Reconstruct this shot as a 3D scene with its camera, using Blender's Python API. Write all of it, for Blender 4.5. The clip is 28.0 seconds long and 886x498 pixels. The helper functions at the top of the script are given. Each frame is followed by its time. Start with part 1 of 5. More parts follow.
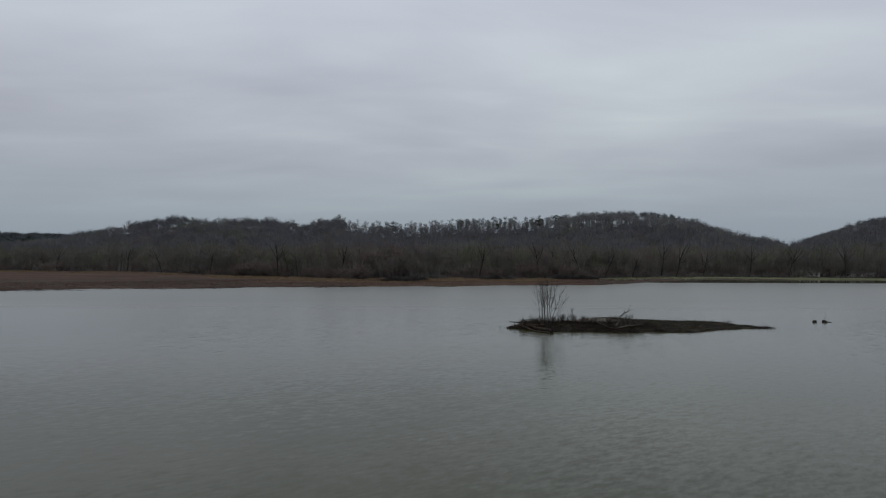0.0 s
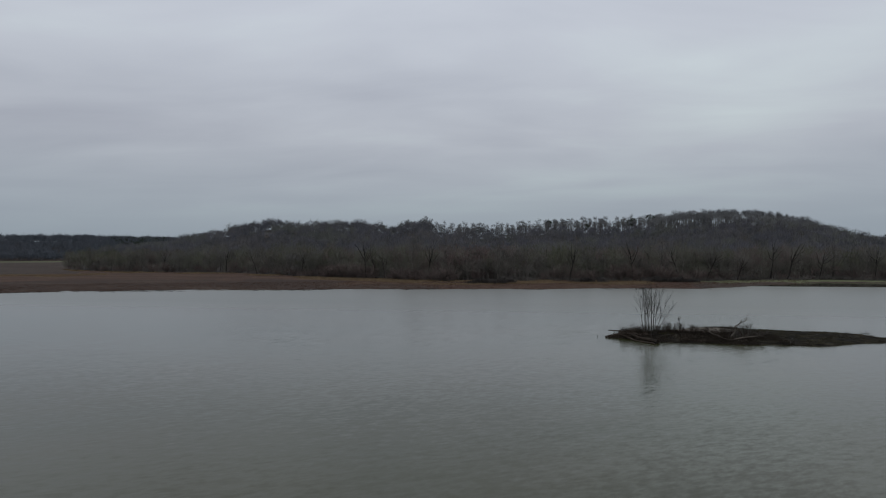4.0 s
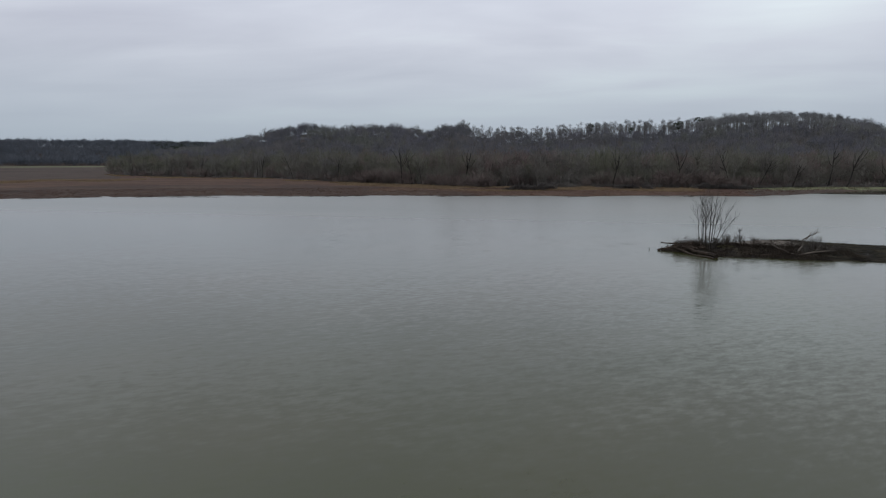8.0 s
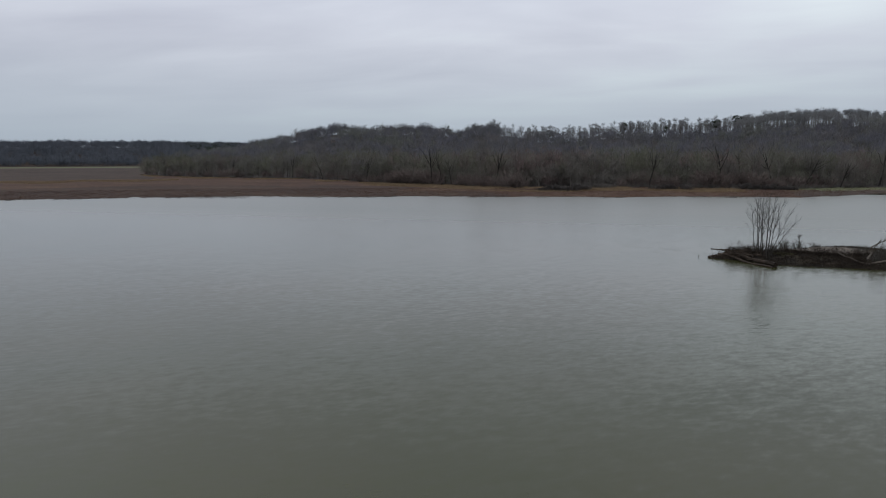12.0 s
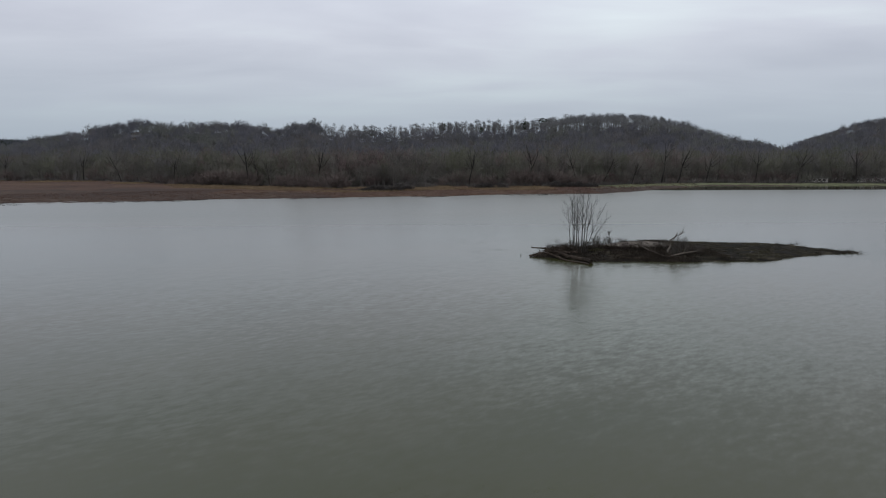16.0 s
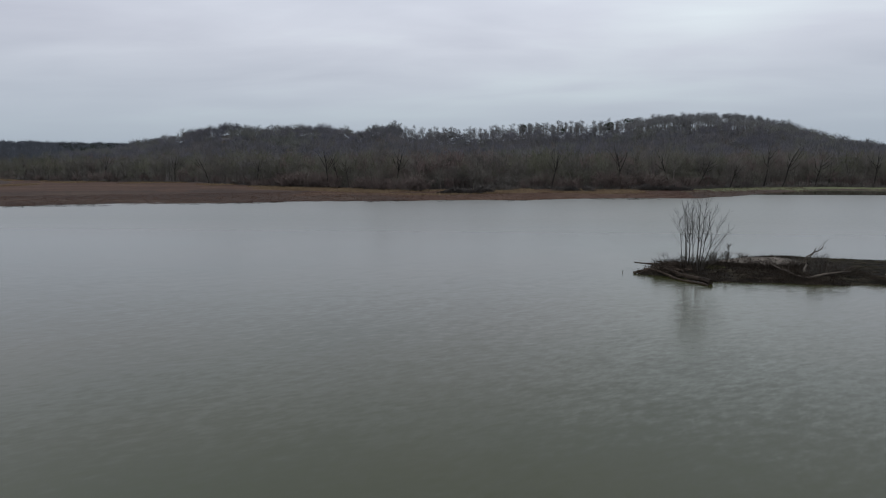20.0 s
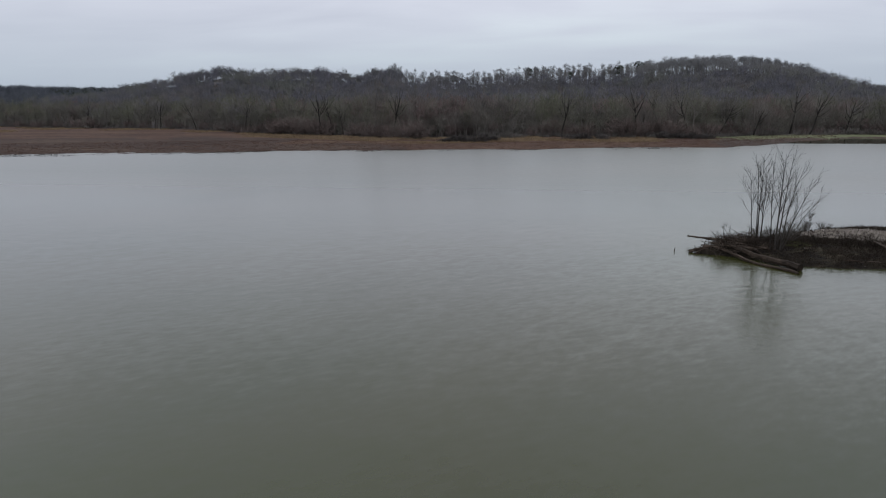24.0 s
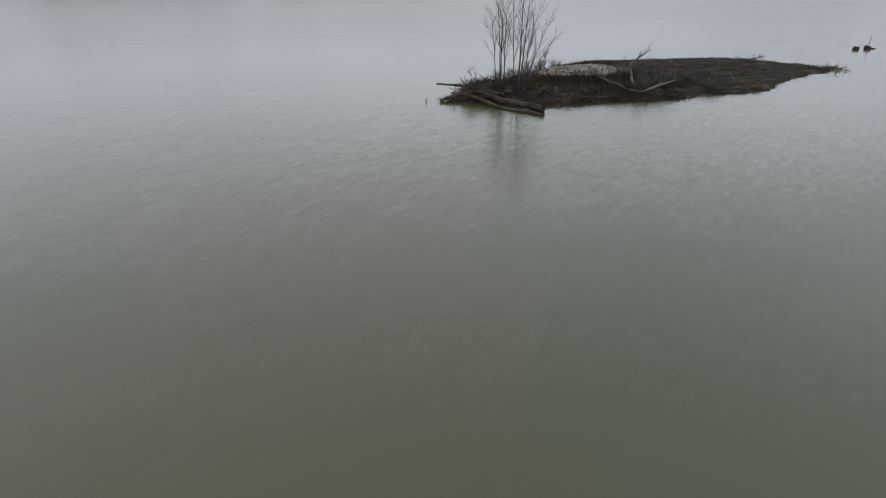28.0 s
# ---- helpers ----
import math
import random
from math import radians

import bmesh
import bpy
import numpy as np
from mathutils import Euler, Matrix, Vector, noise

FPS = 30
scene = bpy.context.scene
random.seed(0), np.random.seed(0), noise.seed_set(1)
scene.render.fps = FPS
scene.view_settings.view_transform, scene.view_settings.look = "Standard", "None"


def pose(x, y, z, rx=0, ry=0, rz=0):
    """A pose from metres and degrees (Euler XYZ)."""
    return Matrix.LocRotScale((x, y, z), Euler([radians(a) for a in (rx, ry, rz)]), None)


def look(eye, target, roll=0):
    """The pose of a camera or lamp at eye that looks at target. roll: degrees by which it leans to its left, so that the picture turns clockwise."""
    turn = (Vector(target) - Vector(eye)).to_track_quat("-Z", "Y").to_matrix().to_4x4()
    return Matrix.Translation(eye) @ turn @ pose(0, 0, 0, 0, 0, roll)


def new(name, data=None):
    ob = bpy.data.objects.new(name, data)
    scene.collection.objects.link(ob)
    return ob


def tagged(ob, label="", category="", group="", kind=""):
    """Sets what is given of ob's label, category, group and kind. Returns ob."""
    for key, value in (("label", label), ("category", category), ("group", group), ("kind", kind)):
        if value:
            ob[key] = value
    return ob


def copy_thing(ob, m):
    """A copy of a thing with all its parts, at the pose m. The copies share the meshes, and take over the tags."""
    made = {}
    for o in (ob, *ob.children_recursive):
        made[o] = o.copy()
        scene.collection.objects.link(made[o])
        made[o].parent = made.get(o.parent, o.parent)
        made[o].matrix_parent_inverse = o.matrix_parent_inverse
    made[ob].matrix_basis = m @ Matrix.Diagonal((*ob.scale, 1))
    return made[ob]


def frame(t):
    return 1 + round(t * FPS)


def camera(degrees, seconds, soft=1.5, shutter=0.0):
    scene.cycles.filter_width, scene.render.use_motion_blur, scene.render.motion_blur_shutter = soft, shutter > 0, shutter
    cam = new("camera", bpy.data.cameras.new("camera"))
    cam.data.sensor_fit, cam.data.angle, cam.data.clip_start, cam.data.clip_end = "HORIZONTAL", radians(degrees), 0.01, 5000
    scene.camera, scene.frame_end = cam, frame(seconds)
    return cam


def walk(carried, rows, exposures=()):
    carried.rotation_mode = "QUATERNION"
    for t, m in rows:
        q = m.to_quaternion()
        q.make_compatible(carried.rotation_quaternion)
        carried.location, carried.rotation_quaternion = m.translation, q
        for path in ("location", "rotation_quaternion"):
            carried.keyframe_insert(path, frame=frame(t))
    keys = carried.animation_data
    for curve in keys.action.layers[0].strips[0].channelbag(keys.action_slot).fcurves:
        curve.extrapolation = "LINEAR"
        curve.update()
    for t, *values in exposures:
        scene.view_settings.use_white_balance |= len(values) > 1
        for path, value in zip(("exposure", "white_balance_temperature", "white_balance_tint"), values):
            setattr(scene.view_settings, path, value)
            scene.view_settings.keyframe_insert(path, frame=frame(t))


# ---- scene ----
# A wide shallow lake under an overcast winter sky: a low mud islet with a clump of bare trees,
# a brown marsh along the far shore, bare woods and wooded hills behind it.
cam = camera(71.13, 28.0, soft=1.1)

# seconds, x, y, z, turn to the left, tilt up, lean to the left
PATH = [
    (0, 0.00, -0.00, 15.00, -0.00, 0.46, 0.18),
    (0.5, -0.07, 1.05, 14.99, 1.87, 0.47, 0.17),
    (1, -0.09, 2.09, 14.99, 3.16, 0.48, 0.16),
    (1.5, -0.08, 3.04, 15.01, 4.28, 0.49, 0.14),
    (2, -0.12, 3.93, 15.04, 5.38, 0.53, 0.10),
    (2.5, -0.20, 4.83, 15.08, 6.05, 0.52, 0.05),
    (4.5, -1.09, 8.70, 15.25, 8.60, 0.56, 0.07),
    (5, -1.25, 9.54, 15.27, 9.13, -0.14, 0.06),
    (5.5, -1.43, 10.38, 15.30, 9.53, -3.93, 0.06),
    (6, -1.66, 11.27, 15.31, 9.97, -7.51, 0.07),
    (6.5, -1.91, 12.21, 15.33, 10.38, -8.16, 0.07),
    (7, -2.09, 13.15, 15.34, 10.68, -8.16, 0.08),
    (7.5, -2.29, 14.09, 15.34, 11.02, -8.17, 0.09),
    (8, -2.48, 15.00, 15.34, 11.34, -8.18, 0.09),
    (8.5, -2.70, 15.88, 15.33, 11.67, -8.17, 0.08),
    (9, -2.90, 16.71, 15.33, 12.01, -8.19, 0.07),
    (9.5, -3.06, 17.51, 15.33, 12.37, -8.19, 0.06),
    (10, -3.28, 18.32, 15.33, 12.73, -8.18, 0.06),
    (10.5, -3.51, 19.11, 15.33, 13.10, -8.18, 0.06),
    (11, -3.78, 19.91, 15.33, 13.43, -8.18, 0.05),
    (11.5, -4.00, 20.70, 15.33, 13.77, -8.19, 0.03),
    (12.2, -4.12, 21.82, 15.34, 14.15, -8.19, -0.05),
    (12.9, -4.24, 22.94, 15.35, 12.10, -8.19, -0.12),
    (13.5, -4.34, 23.90, 15.36, 8.41, -8.18, -0.19),
    (14, -4.33, 24.82, 15.38, 4.89, -8.19, -0.17),
    (14.5, -4.33, 25.79, 15.39, 2.50, -8.21, -0.14),
    (15, -4.20, 26.80, 15.40, 0.64, -8.22, -0.10),
    (15.5, -4.09, 27.77, 15.39, -1.04, -8.23, -0.08),
    (16, -4.09, 28.69, 15.37, -1.93, -8.25, -0.10),
    (16.5, -4.18, 29.61, 15.34, -0.02, -8.22, -0.12),
    (17, -4.19, 30.43, 15.31, 4.31, -8.20, -0.15),
    (17.5, -4.21, 31.26, 15.28, 5.12, -8.16, -0.18),
    (18, -4.31, 32.23, 15.26, 5.16, -8.16, -0.20),
    (18.5, -4.49, 33.51, 15.25, 5.21, -8.15, -0.22),
    (19, -4.75, 35.27, 15.26, 5.22, -8.11, -0.20),
    (19.5, -5.07, 37.48, 15.26, 5.24, -8.07, -0.17),
    (20, -5.33, 40.00, 15.26, 5.25, -8.05, -0.13),
    (20.5, -5.53, 42.68, 15.24, 5.30, -8.05, -0.09),
    (21.2, -5.77, 46.57, 15.14, 5.34, -6.90, -0.07),
    (21.8, -5.98, 49.91, 15.04, 5.36, -4.40, -0.04),
    (22.15, -6.10, 51.85, 14.99, 5.38, -4.00, -0.03),
    (22.5, -6.22, 53.80, 14.94, 5.40, -5.15, -0.01),
    (23, -6.36, 56.10, 14.88, 5.42, -8.13, -0.05),
    (23.5, -6.47, 58.27, 14.84, 5.46, -10.31, -0.09),
    (24, -6.59, 60.33, 14.81, 5.48, -12.88, -0.10),
    (24.5, -6.69, 62.17, 14.80, 5.51, -15.72, -0.11),
    (25, -6.82, 63.76, 14.79, 5.51, -16.65, -0.10),
    (25.5, -6.86, 64.96, 14.80, 5.51, -16.67, -0.08),
    (25.8, -6.78, 65.44, 14.80, 4.71, -16.67, -0.06),
    (26, -6.67, 65.65, 14.81, 2.62, -16.70, -0.05),
    (26.2, -6.53, 65.77, 14.81, -1.69, -16.69, -0.03),
    (26.4, -6.41, 65.83, 14.82, -6.44, -16.69, -0.00),
    (26.5, -6.36, 65.85, 14.82, -8.86, -16.75, 0.01),
    (26.6, -6.31, 65.87, 14.82, -11.00, -16.71, 0.02),
    (26.8, -6.25, 65.89, 14.83, -14.54, -16.98, 0.05),
    (27, -6.22, 65.92, 14.83, -16.75, -18.28, 0.07),
    (27.2, -6.20, 65.93, 14.82, -17.65, -19.88, 0.10),
    (27.4, -6.23, 65.92, 14.82, -18.04, -21.55, 0.13),
    (27.5, -6.25, 65.92, 14.82, -18.12, -22.41, 0.14),
    (27.7, -6.32, 65.91, 14.82, -18.21, -24.09, 0.17),
    (28, -6.47, 65.91, 14.81, -18.36, -26.64, 0.21),
]
EXPOSURES = [(0.0, -0.54, 6500, 7), (4.8, -0.52, 6500, 7), (6.2, -0.20, 6500, 8), (7.6, -0.06, 6500, 9), (20.5, -0.06, 6500, 9), (22.5, -0.26, 6500, 9), (23.0, -0.26, 6500, 10), (24.0, 0.12, 6500, 11), (25.0, 0.30, 6500, 11), (28.0, 0.60, 6500, 11)]


def heading(x, y, z, yaw, pitch, roll):
    a, b = radians(yaw), radians(pitch)
    ahead = Vector((-math.sin(a) * math.cos(b), math.cos(a) * math.cos(b), math.sin(b)))
    eye = Vector((x, y, z))
    return look(eye, eye + 10 * ahead, roll)


walk(cam, [(t, heading(*row)) for t, *row in PATH], EXPOSURES)

# ---------------------------------------------------------------- sky and light
SUN_AZ, SUN_EL = 195.0, 50.0        # degrees right of +y, degrees up


def make_sky():
    world = bpy.data.worlds.new("overcast_sky")
    world.use_nodes = True
    scene.world = world
    nt = world.node_tree
    nt.nodes.clear()
    link = nt.links.new
    coord = nt.nodes.new("ShaderNodeTexCoord")
    split = nt.nodes.new("ShaderNodeSeparateXYZ")
    link(coord.outputs["Generated"], split.inputs[0])

    def calc(op, a, b=0.0):
        m = nt.nodes.new("ShaderNodeMath")
        m.operation = op
        for i, v in enumerate((a, b)):
            if isinstance(v, (int, float)):
                m.inputs[i].default_value = v
            else:
                link(v, m.inputs[i])
        return m.outputs[0]

    up = calc("MAXIMUM", split.outputs["Z"], 0.0)
    down = calc("ADD", up, 0.10)
    flat = nt.nodes.new("ShaderNodeCombineXYZ")
    link(calc("DIVIDE", split.outputs["X"], down), flat.inputs[0])
    link(calc("DIVIDE", split.outputs["Y"], down), flat.inputs[1])

    def cloud(scale, stretch, detail, offset):
        mp = nt.nodes.new("ShaderNodeMapping")
        mp.inputs["Scale"].default_value = (scale * stretch, scale, 1)
        mp.inputs["Location"].default_value = (offset, offset * 0.7, 0)
        mp.inputs["Rotation"].default_value = (0, 0, radians(-9))
        link(flat.outputs[0], mp.inputs[0])
        tx = nt.nodes.new("ShaderNodeTexNoise")
        tx.inputs["Scale"].default_value = 1.0
        tx.inputs["Detail"].default_value = detail
        tx.inputs["Roughness"].default_value = 0.52
        tx.inputs["Distortion"].default_value = 0.35
        link(mp.outputs[0], tx.inputs["Vector"])
        return tx.outputs["Fac"]

    broad, fine = cloud(0.42, 0.75, 3, 3.1), cloud(1.3, 0.55, 6, 7.4)
    thick = calc("ADD", calc("MULTIPLY", broad, 0.62), calc("MULTIPLY", fine, 0.38))
    ramp = nt.nodes.new("ShaderNodeValToRGB")
    ramp.color_ramp.elements[0].position, ramp.color_ramp.elements[0].color = 0.34, (0.452, 0.474, 0.556, 1)
    ramp.color_ramp.elements[1].position, ramp.color_ramp.elements[1].color = 0.66, (0.662, 0.726, 0.772, 1)
    mid = ramp.color_ramp.elements.new(0.50)
    mid.color = (0.556, 0.583, 0.662, 1)
    link(thick, ramp.inputs[0])
    # the cloud base is lower and bluer towards the horizon
    low = nt.nodes.new("ShaderNodeMapRange")
    low.inputs["From Min"].default_value, low.inputs["From Max"].default_value = 0.0, 0.20
    low.interpolation_type = "SMOOTHSTEP"
    link(up, low.inputs["Value"])
    horizon = nt.nodes.new("ShaderNodeMix")
    horizon.data_type = "RGBA"
    horizon.inputs["A"].default_value = (0.443, 0.51, 0.595, 1)
    link(low.outputs[0], horizon.inputs["Factor"])
    link(ramp.outputs[0], horizon.inputs["B"])
    # an overcast sky is some three times as bright overhead as along the horizon
    a, e = radians(SUN_AZ), radians(SUN_EL)
    glow = nt.nodes.new("ShaderNodeMapRange")
    glow.inputs["To Min"].default_value, glow.inputs["To Max"].default_value = 0.84, 2.3
    link(up, glow.inputs["Value"])
    lit = nt.nodes.new("ShaderNodeVectorMath")
    lit.operation = "SCALE"
    link(horizon.outputs["Result"], lit.inputs[0])
    link(glow.outputs[0], lit.inputs["Scale"])
    clear = nt.nodes.new("ShaderNodeTexSky")
    clear.sky_type, clear.sun_disc = "NISHITA", False
    clear.sun_elevation, clear.sun_rotation = radians(SUN_EL), radians(SUN_AZ)
    clear.air_density, clear.dust_density = 1.5, 4.0
    back = nt.nodes.new("ShaderNodeBackground")
    back.inputs["Strength"].default_value = 0.08
    link(clear.outputs[0], back.inputs[0])
    deck = nt.nodes.new("ShaderNodeBackground")
    deck.inputs["Strength"].default_value = 1.10
    link(lit.outputs[0], deck.inputs[0])
    both = nt.nodes.new("ShaderNodeMixShader")
    both.inputs[0].default_value = 0.94
    link(back.outputs[0], both.inputs[1])
    link(deck.outputs[0], both.inputs[2])
    end = nt.nodes.new("ShaderNodeOutputWorld")
    link(both.outputs[0], end.inputs[0])

    lamp = bpy.data.lights.new("sun", "SUN")
    lamp.energy, lamp.angle, lamp.color = 0.5, radians(60), (1.0, 0.97, 0.93)
    sun = new("sun", lamp)
    way = Vector((math.sin(a) * math.cos(e), math.cos(a) * math.cos(e), math.sin(e)))
    sun.matrix_world = look(way * 200, (0, 0, 0))


make_sky()

# ---------------------------------------------------------------- materials


def surface(name, stops, scale=1.0, rough=0.85, bump=0.0, bump_scale=8.0, grain=8.0, grain_mix=0.35, stretch=(1, 1, 1), random_tint=0.0, coords="Object", airy=False):
    """Two-scale noise colour: stops are (position, colour) over a broad noise, modulated by a fine grain, with relief."""
    m = bpy.data.materials.new(name)
    m.use_nodes = True
    nt = m.node_tree
    link = nt.links.new
    bsdf = nt.nodes["Principled BSDF"]
    bsdf.inputs["Roughness"].default_value = rough
    bsdf.inputs["Specular IOR Level"].default_value = 0.12
    co = nt.nodes.new("ShaderNodeTexCoord")
    mp = nt.nodes.new("ShaderNodeMapping")
    mp.inputs["Scale"].default_value = stretch
    if coords == "World":
        geo = nt.nodes.new("ShaderNodeNewGeometry")
        link(geo.outputs["Position"], mp.inputs[0])
    else:
        link(co.outputs[coords], mp.inputs[0])
    broad = nt.nodes.new("ShaderNodeTexNoise")
    broad.inputs["Scale"].default_value, broad.inputs["Detail"].default_value = scale, 4
    link(mp.outputs[0], broad.inputs["Vector"])
    ramp = nt.nodes.new("ShaderNodeValToRGB")
    els = ramp.color_ramp.elements
    els[0].position, els[0].color = stops[0][0], (*stops[0][1], 1)
    els[1].position, els[1].color = stops[-1][0], (*stops[-1][1], 1)
    for p, c in stops[1:-1]:
        els.new(p).color = (*c, 1)
    link(broad.outputs["Fac"], ramp.inputs[0])
    small = nt.nodes.new("ShaderNodeTexNoise")
    small.inputs["Scale"].default_value, small.inputs["Detail"].default_value = scale * grain, 5
    link(mp.outputs[0], small.inputs["Vector"])
    span = nt.nodes.new("ShaderNodeMapRange")
    span.inputs["From Min"].default_value, span.inputs["From Max"].default_value = 0.3, 0.7
    span.inputs["To Min"].default_value, span.inputs["To Max"].default_value = 1 - grain_mix, 1 + grain_mix
    link(small.outputs["Fac"], span.inputs["Value"])
    mul = nt.nodes.new("ShaderNodeVectorMath")
    mul.operation = "SCALE"
    link(ramp.outputs[0], mul.inputs[0])
    if random_tint:
        info = nt.nodes.new("ShaderNodeObjectInfo")
        tint = nt.nodes.new("ShaderNodeMapRange")
        tint.inputs["To Min"].default_value, tint.inputs["To Max"].default_value = 1 - random_tint, 1 + random_tint
        link(info.outputs["Random"], tint.inputs["Value"])
        mm = nt.nodes.new("ShaderNodeMath")
        mm.operation = "MULTIPLY"
        link(tint.outputs[0], mm.inputs[0])
        link(span.outputs[0], mm.inputs[1])
        link(mm.outputs[0], mul.inputs["Scale"])
    else:
        link(span.outputs[0], mul.inputs["Scale"])
    link(mul.outputs[0], bsdf.inputs["Base Color"])
    if airy:
        # fine twigs that fill the air take light from above whichever way each one turns
        way = nt.nodes.new("ShaderNodeNewGeometry")
        half = nt.nodes.new("ShaderNodeVectorMath")
        half.operation = "MULTIPLY_ADD"
        half.inputs[1].default_value, half.inputs[2].default_value = (0.45, 0.45, 0.45), (0.0, 0.0, 0.75)
        link(way.outputs["Normal"], half.inputs[0])
        unit = nt.nodes.new("ShaderNodeVectorMath")
        unit.operation = "NORMALIZE"
        link(half.outputs[0], unit.inputs[0])
        link(unit.outputs[0], bsdf.inputs["Normal"])
    if bump:
        bm_ = nt.nodes.new("ShaderNodeBump")
        bm_.inputs["Distance"].default_value = bump
        rel = nt.nodes.new("ShaderNodeTexNoise")
        rel.inputs["Scale"].default_value, rel.inputs["Detail"].default_value = bump_scale, 6
        link(mp.outputs[0], rel.inputs["Vector"])
        link(rel.outputs["Fac"], bm_.inputs["Height"])
        link(bm_.outputs[0], bsdf.inputs["Normal"])
    return m


SLOPES = (0.16, 0.045, 0.08)        # how steep the ripples of each length are


def water_material():
    m = bpy.data.materials.new("lake_water")
    m.use_nodes = True
    nt = m.node_tree
    link = nt.links.new
    bsdf = nt.nodes["Principled BSDF"]
    bsdf.inputs["IOR"].default_value = 1.333
    bsdf.inputs["Specular IOR Level"].default_value = 0.5
    bsdf.inputs["Coat IOR"].default_value = 1.333
    geo = nt.nodes.new("ShaderNodeNewGeometry")

    def wave(scale, angle, squash, detail, rough=0.5, offset=0.0, socket="Fac"):
        mp = nt.nodes.new("ShaderNodeMapping")
        mp.vector_type = "TEXTURE"
        mp.inputs["Rotation"].default_value = (0, 0, radians(angle))
        mp.inputs["Scale"].default_value = (1 / (scale * squash), 1 / scale, 1 / scale)
        mp.inputs["Location"].default_value = (offset, offset, 0)
        link(geo.outputs["Position"], mp.inputs[0])
        tx = nt.nodes.new("ShaderNodeTexNoise")
        tx.inputs["Scale"].default_value, tx.inputs["Detail"].default_value = 1.0, detail
        tx.inputs["Roughness"].default_value = rough
        link(mp.outputs[0], tx.inputs["Vector"])
        return tx.outputs[socket]

    def calc(op, a, b):
        n = nt.nodes.new("ShaderNodeMath")
        n.operation = op
        for i, v in enumerate((a, b)):
            if isinstance(v, (int, float)):
                n.inputs[i].default_value = v
            else:
                link(v, n.inputs[i])
        return n.outputs[0]

    def spread(v, lo, hi, to_lo, to_hi):
        n = nt.nodes.new("ShaderNodeMapRange")
        for key, value in (("From Min", lo), ("From Max", hi), ("To Min", to_lo), ("To Max", to_hi)):
            n.inputs[key].default_value = value
        link(v, n.inputs["Value"])
        return n.outputs[0]

    # breeze: streaks of rougher and of calmer water, and a sheltered strip under the eastern bank
    breeze = spread(wave(0.022, 12, 0.45, 3, 0.55, 9.0), 0.35, 0.65, 0.78, 1.05)
    at = nt.nodes.new("ShaderNodeSeparateXYZ")
    link(geo.outputs["Position"], at.inputs[0])
    shelter = calc("MULTIPLY", spread(at.outputs["Y"], 329, 336, 0, 1), spread(at.outputs["X"], 90, 118, 0, 1))
    breeze = calc("MULTIPLY", breeze, spread(at.outputs["Y"], 70, 180, 1.0, 0.38))
    breeze = calc("MULTIPLY", breeze, calc("SUBTRACT", 1.0, calc("MULTIPLY", shelter, 0.85)))

    def slopes(scale, angle, squash, detail, size, rough=0.5):
        tilt = nt.nodes.new("ShaderNodeVectorMath")
        tilt.operation = "SUBTRACT"
        link(wave(scale, angle, squash, detail, rough, 0.0, "Color"), tilt.inputs[0])
        tilt.inputs[1].default_value = (0.5, 0.5, 0.5)
        sized = nt.nodes.new("ShaderNodeVectorMath")
        sized.operation = "MULTIPLY"
        link(tilt.outputs[0], sized.inputs[0])
        sized.inputs[1].default_value = (size * 0.7, size, 0.0)
        return sized.outputs[0]

    def vector(op, a, b, key=1):
        n = nt.nodes.new("ShaderNodeVectorMath")
        n.operation = op
        link(a, n.inputs[0])
        if isinstance(b, tuple):
            n.inputs[key].default_value = b
        elif b is not None:
            link(b, n.inputs[key])
        return n.outputs[0]

    # wind ripples of three lengths, as slopes of the surface
    ripples = vector("ADD", vector("ADD", slopes(2.1, 28, 0.42, 1, SLOPES[0]), slopes(0.5, 44, 0.45, 1, SLOPES[1])), slopes(4.6, 52, 0.45, 1, SLOPES[2]))
    tilted = vector("ADD", vector("SCALE", ripples, breeze, 3), (0.0, 0.0, 1.0))
    facing = vector("NORMALIZE", tilted, None)
    link(facing, bsdf.inputs["Normal"])
    link(facing, bsdf.inputs["Coat Normal"])
    link(spread(at.outputs["Y"], 65, 155, 0.02, 0.68), bsdf.inputs["Coat Weight"])
    gloss = calc("MULTIPLY", spread(at.outputs["Y"], 50, 200, 0.09, 0.31), calc("SUBTRACT", 1.0, calc("MULTIPLY", shelter, 0.8)))
    link(gloss, bsdf.inputs["Roughness"])
    link(gloss, bsdf.inputs["Coat Roughness"])
    # silt in the water
    tone = nt.nodes.new("ShaderNodeMix")
    tone.data_type = "RGBA"
    tone.inputs["A"].default_value, tone.inputs["B"].default_value = (0.0200, 0.0250, 0.0052, 1), (0.0295, 0.0284, 0.0072, 1)
    link(spread(wave(0.03, 40, 0.7, 3, 0.5, 4.0), 0.35, 0.65, 0, 1), tone.inputs["Factor"])
    link(tone.outputs["Result"], bsdf.inputs["Base Color"])
    return m


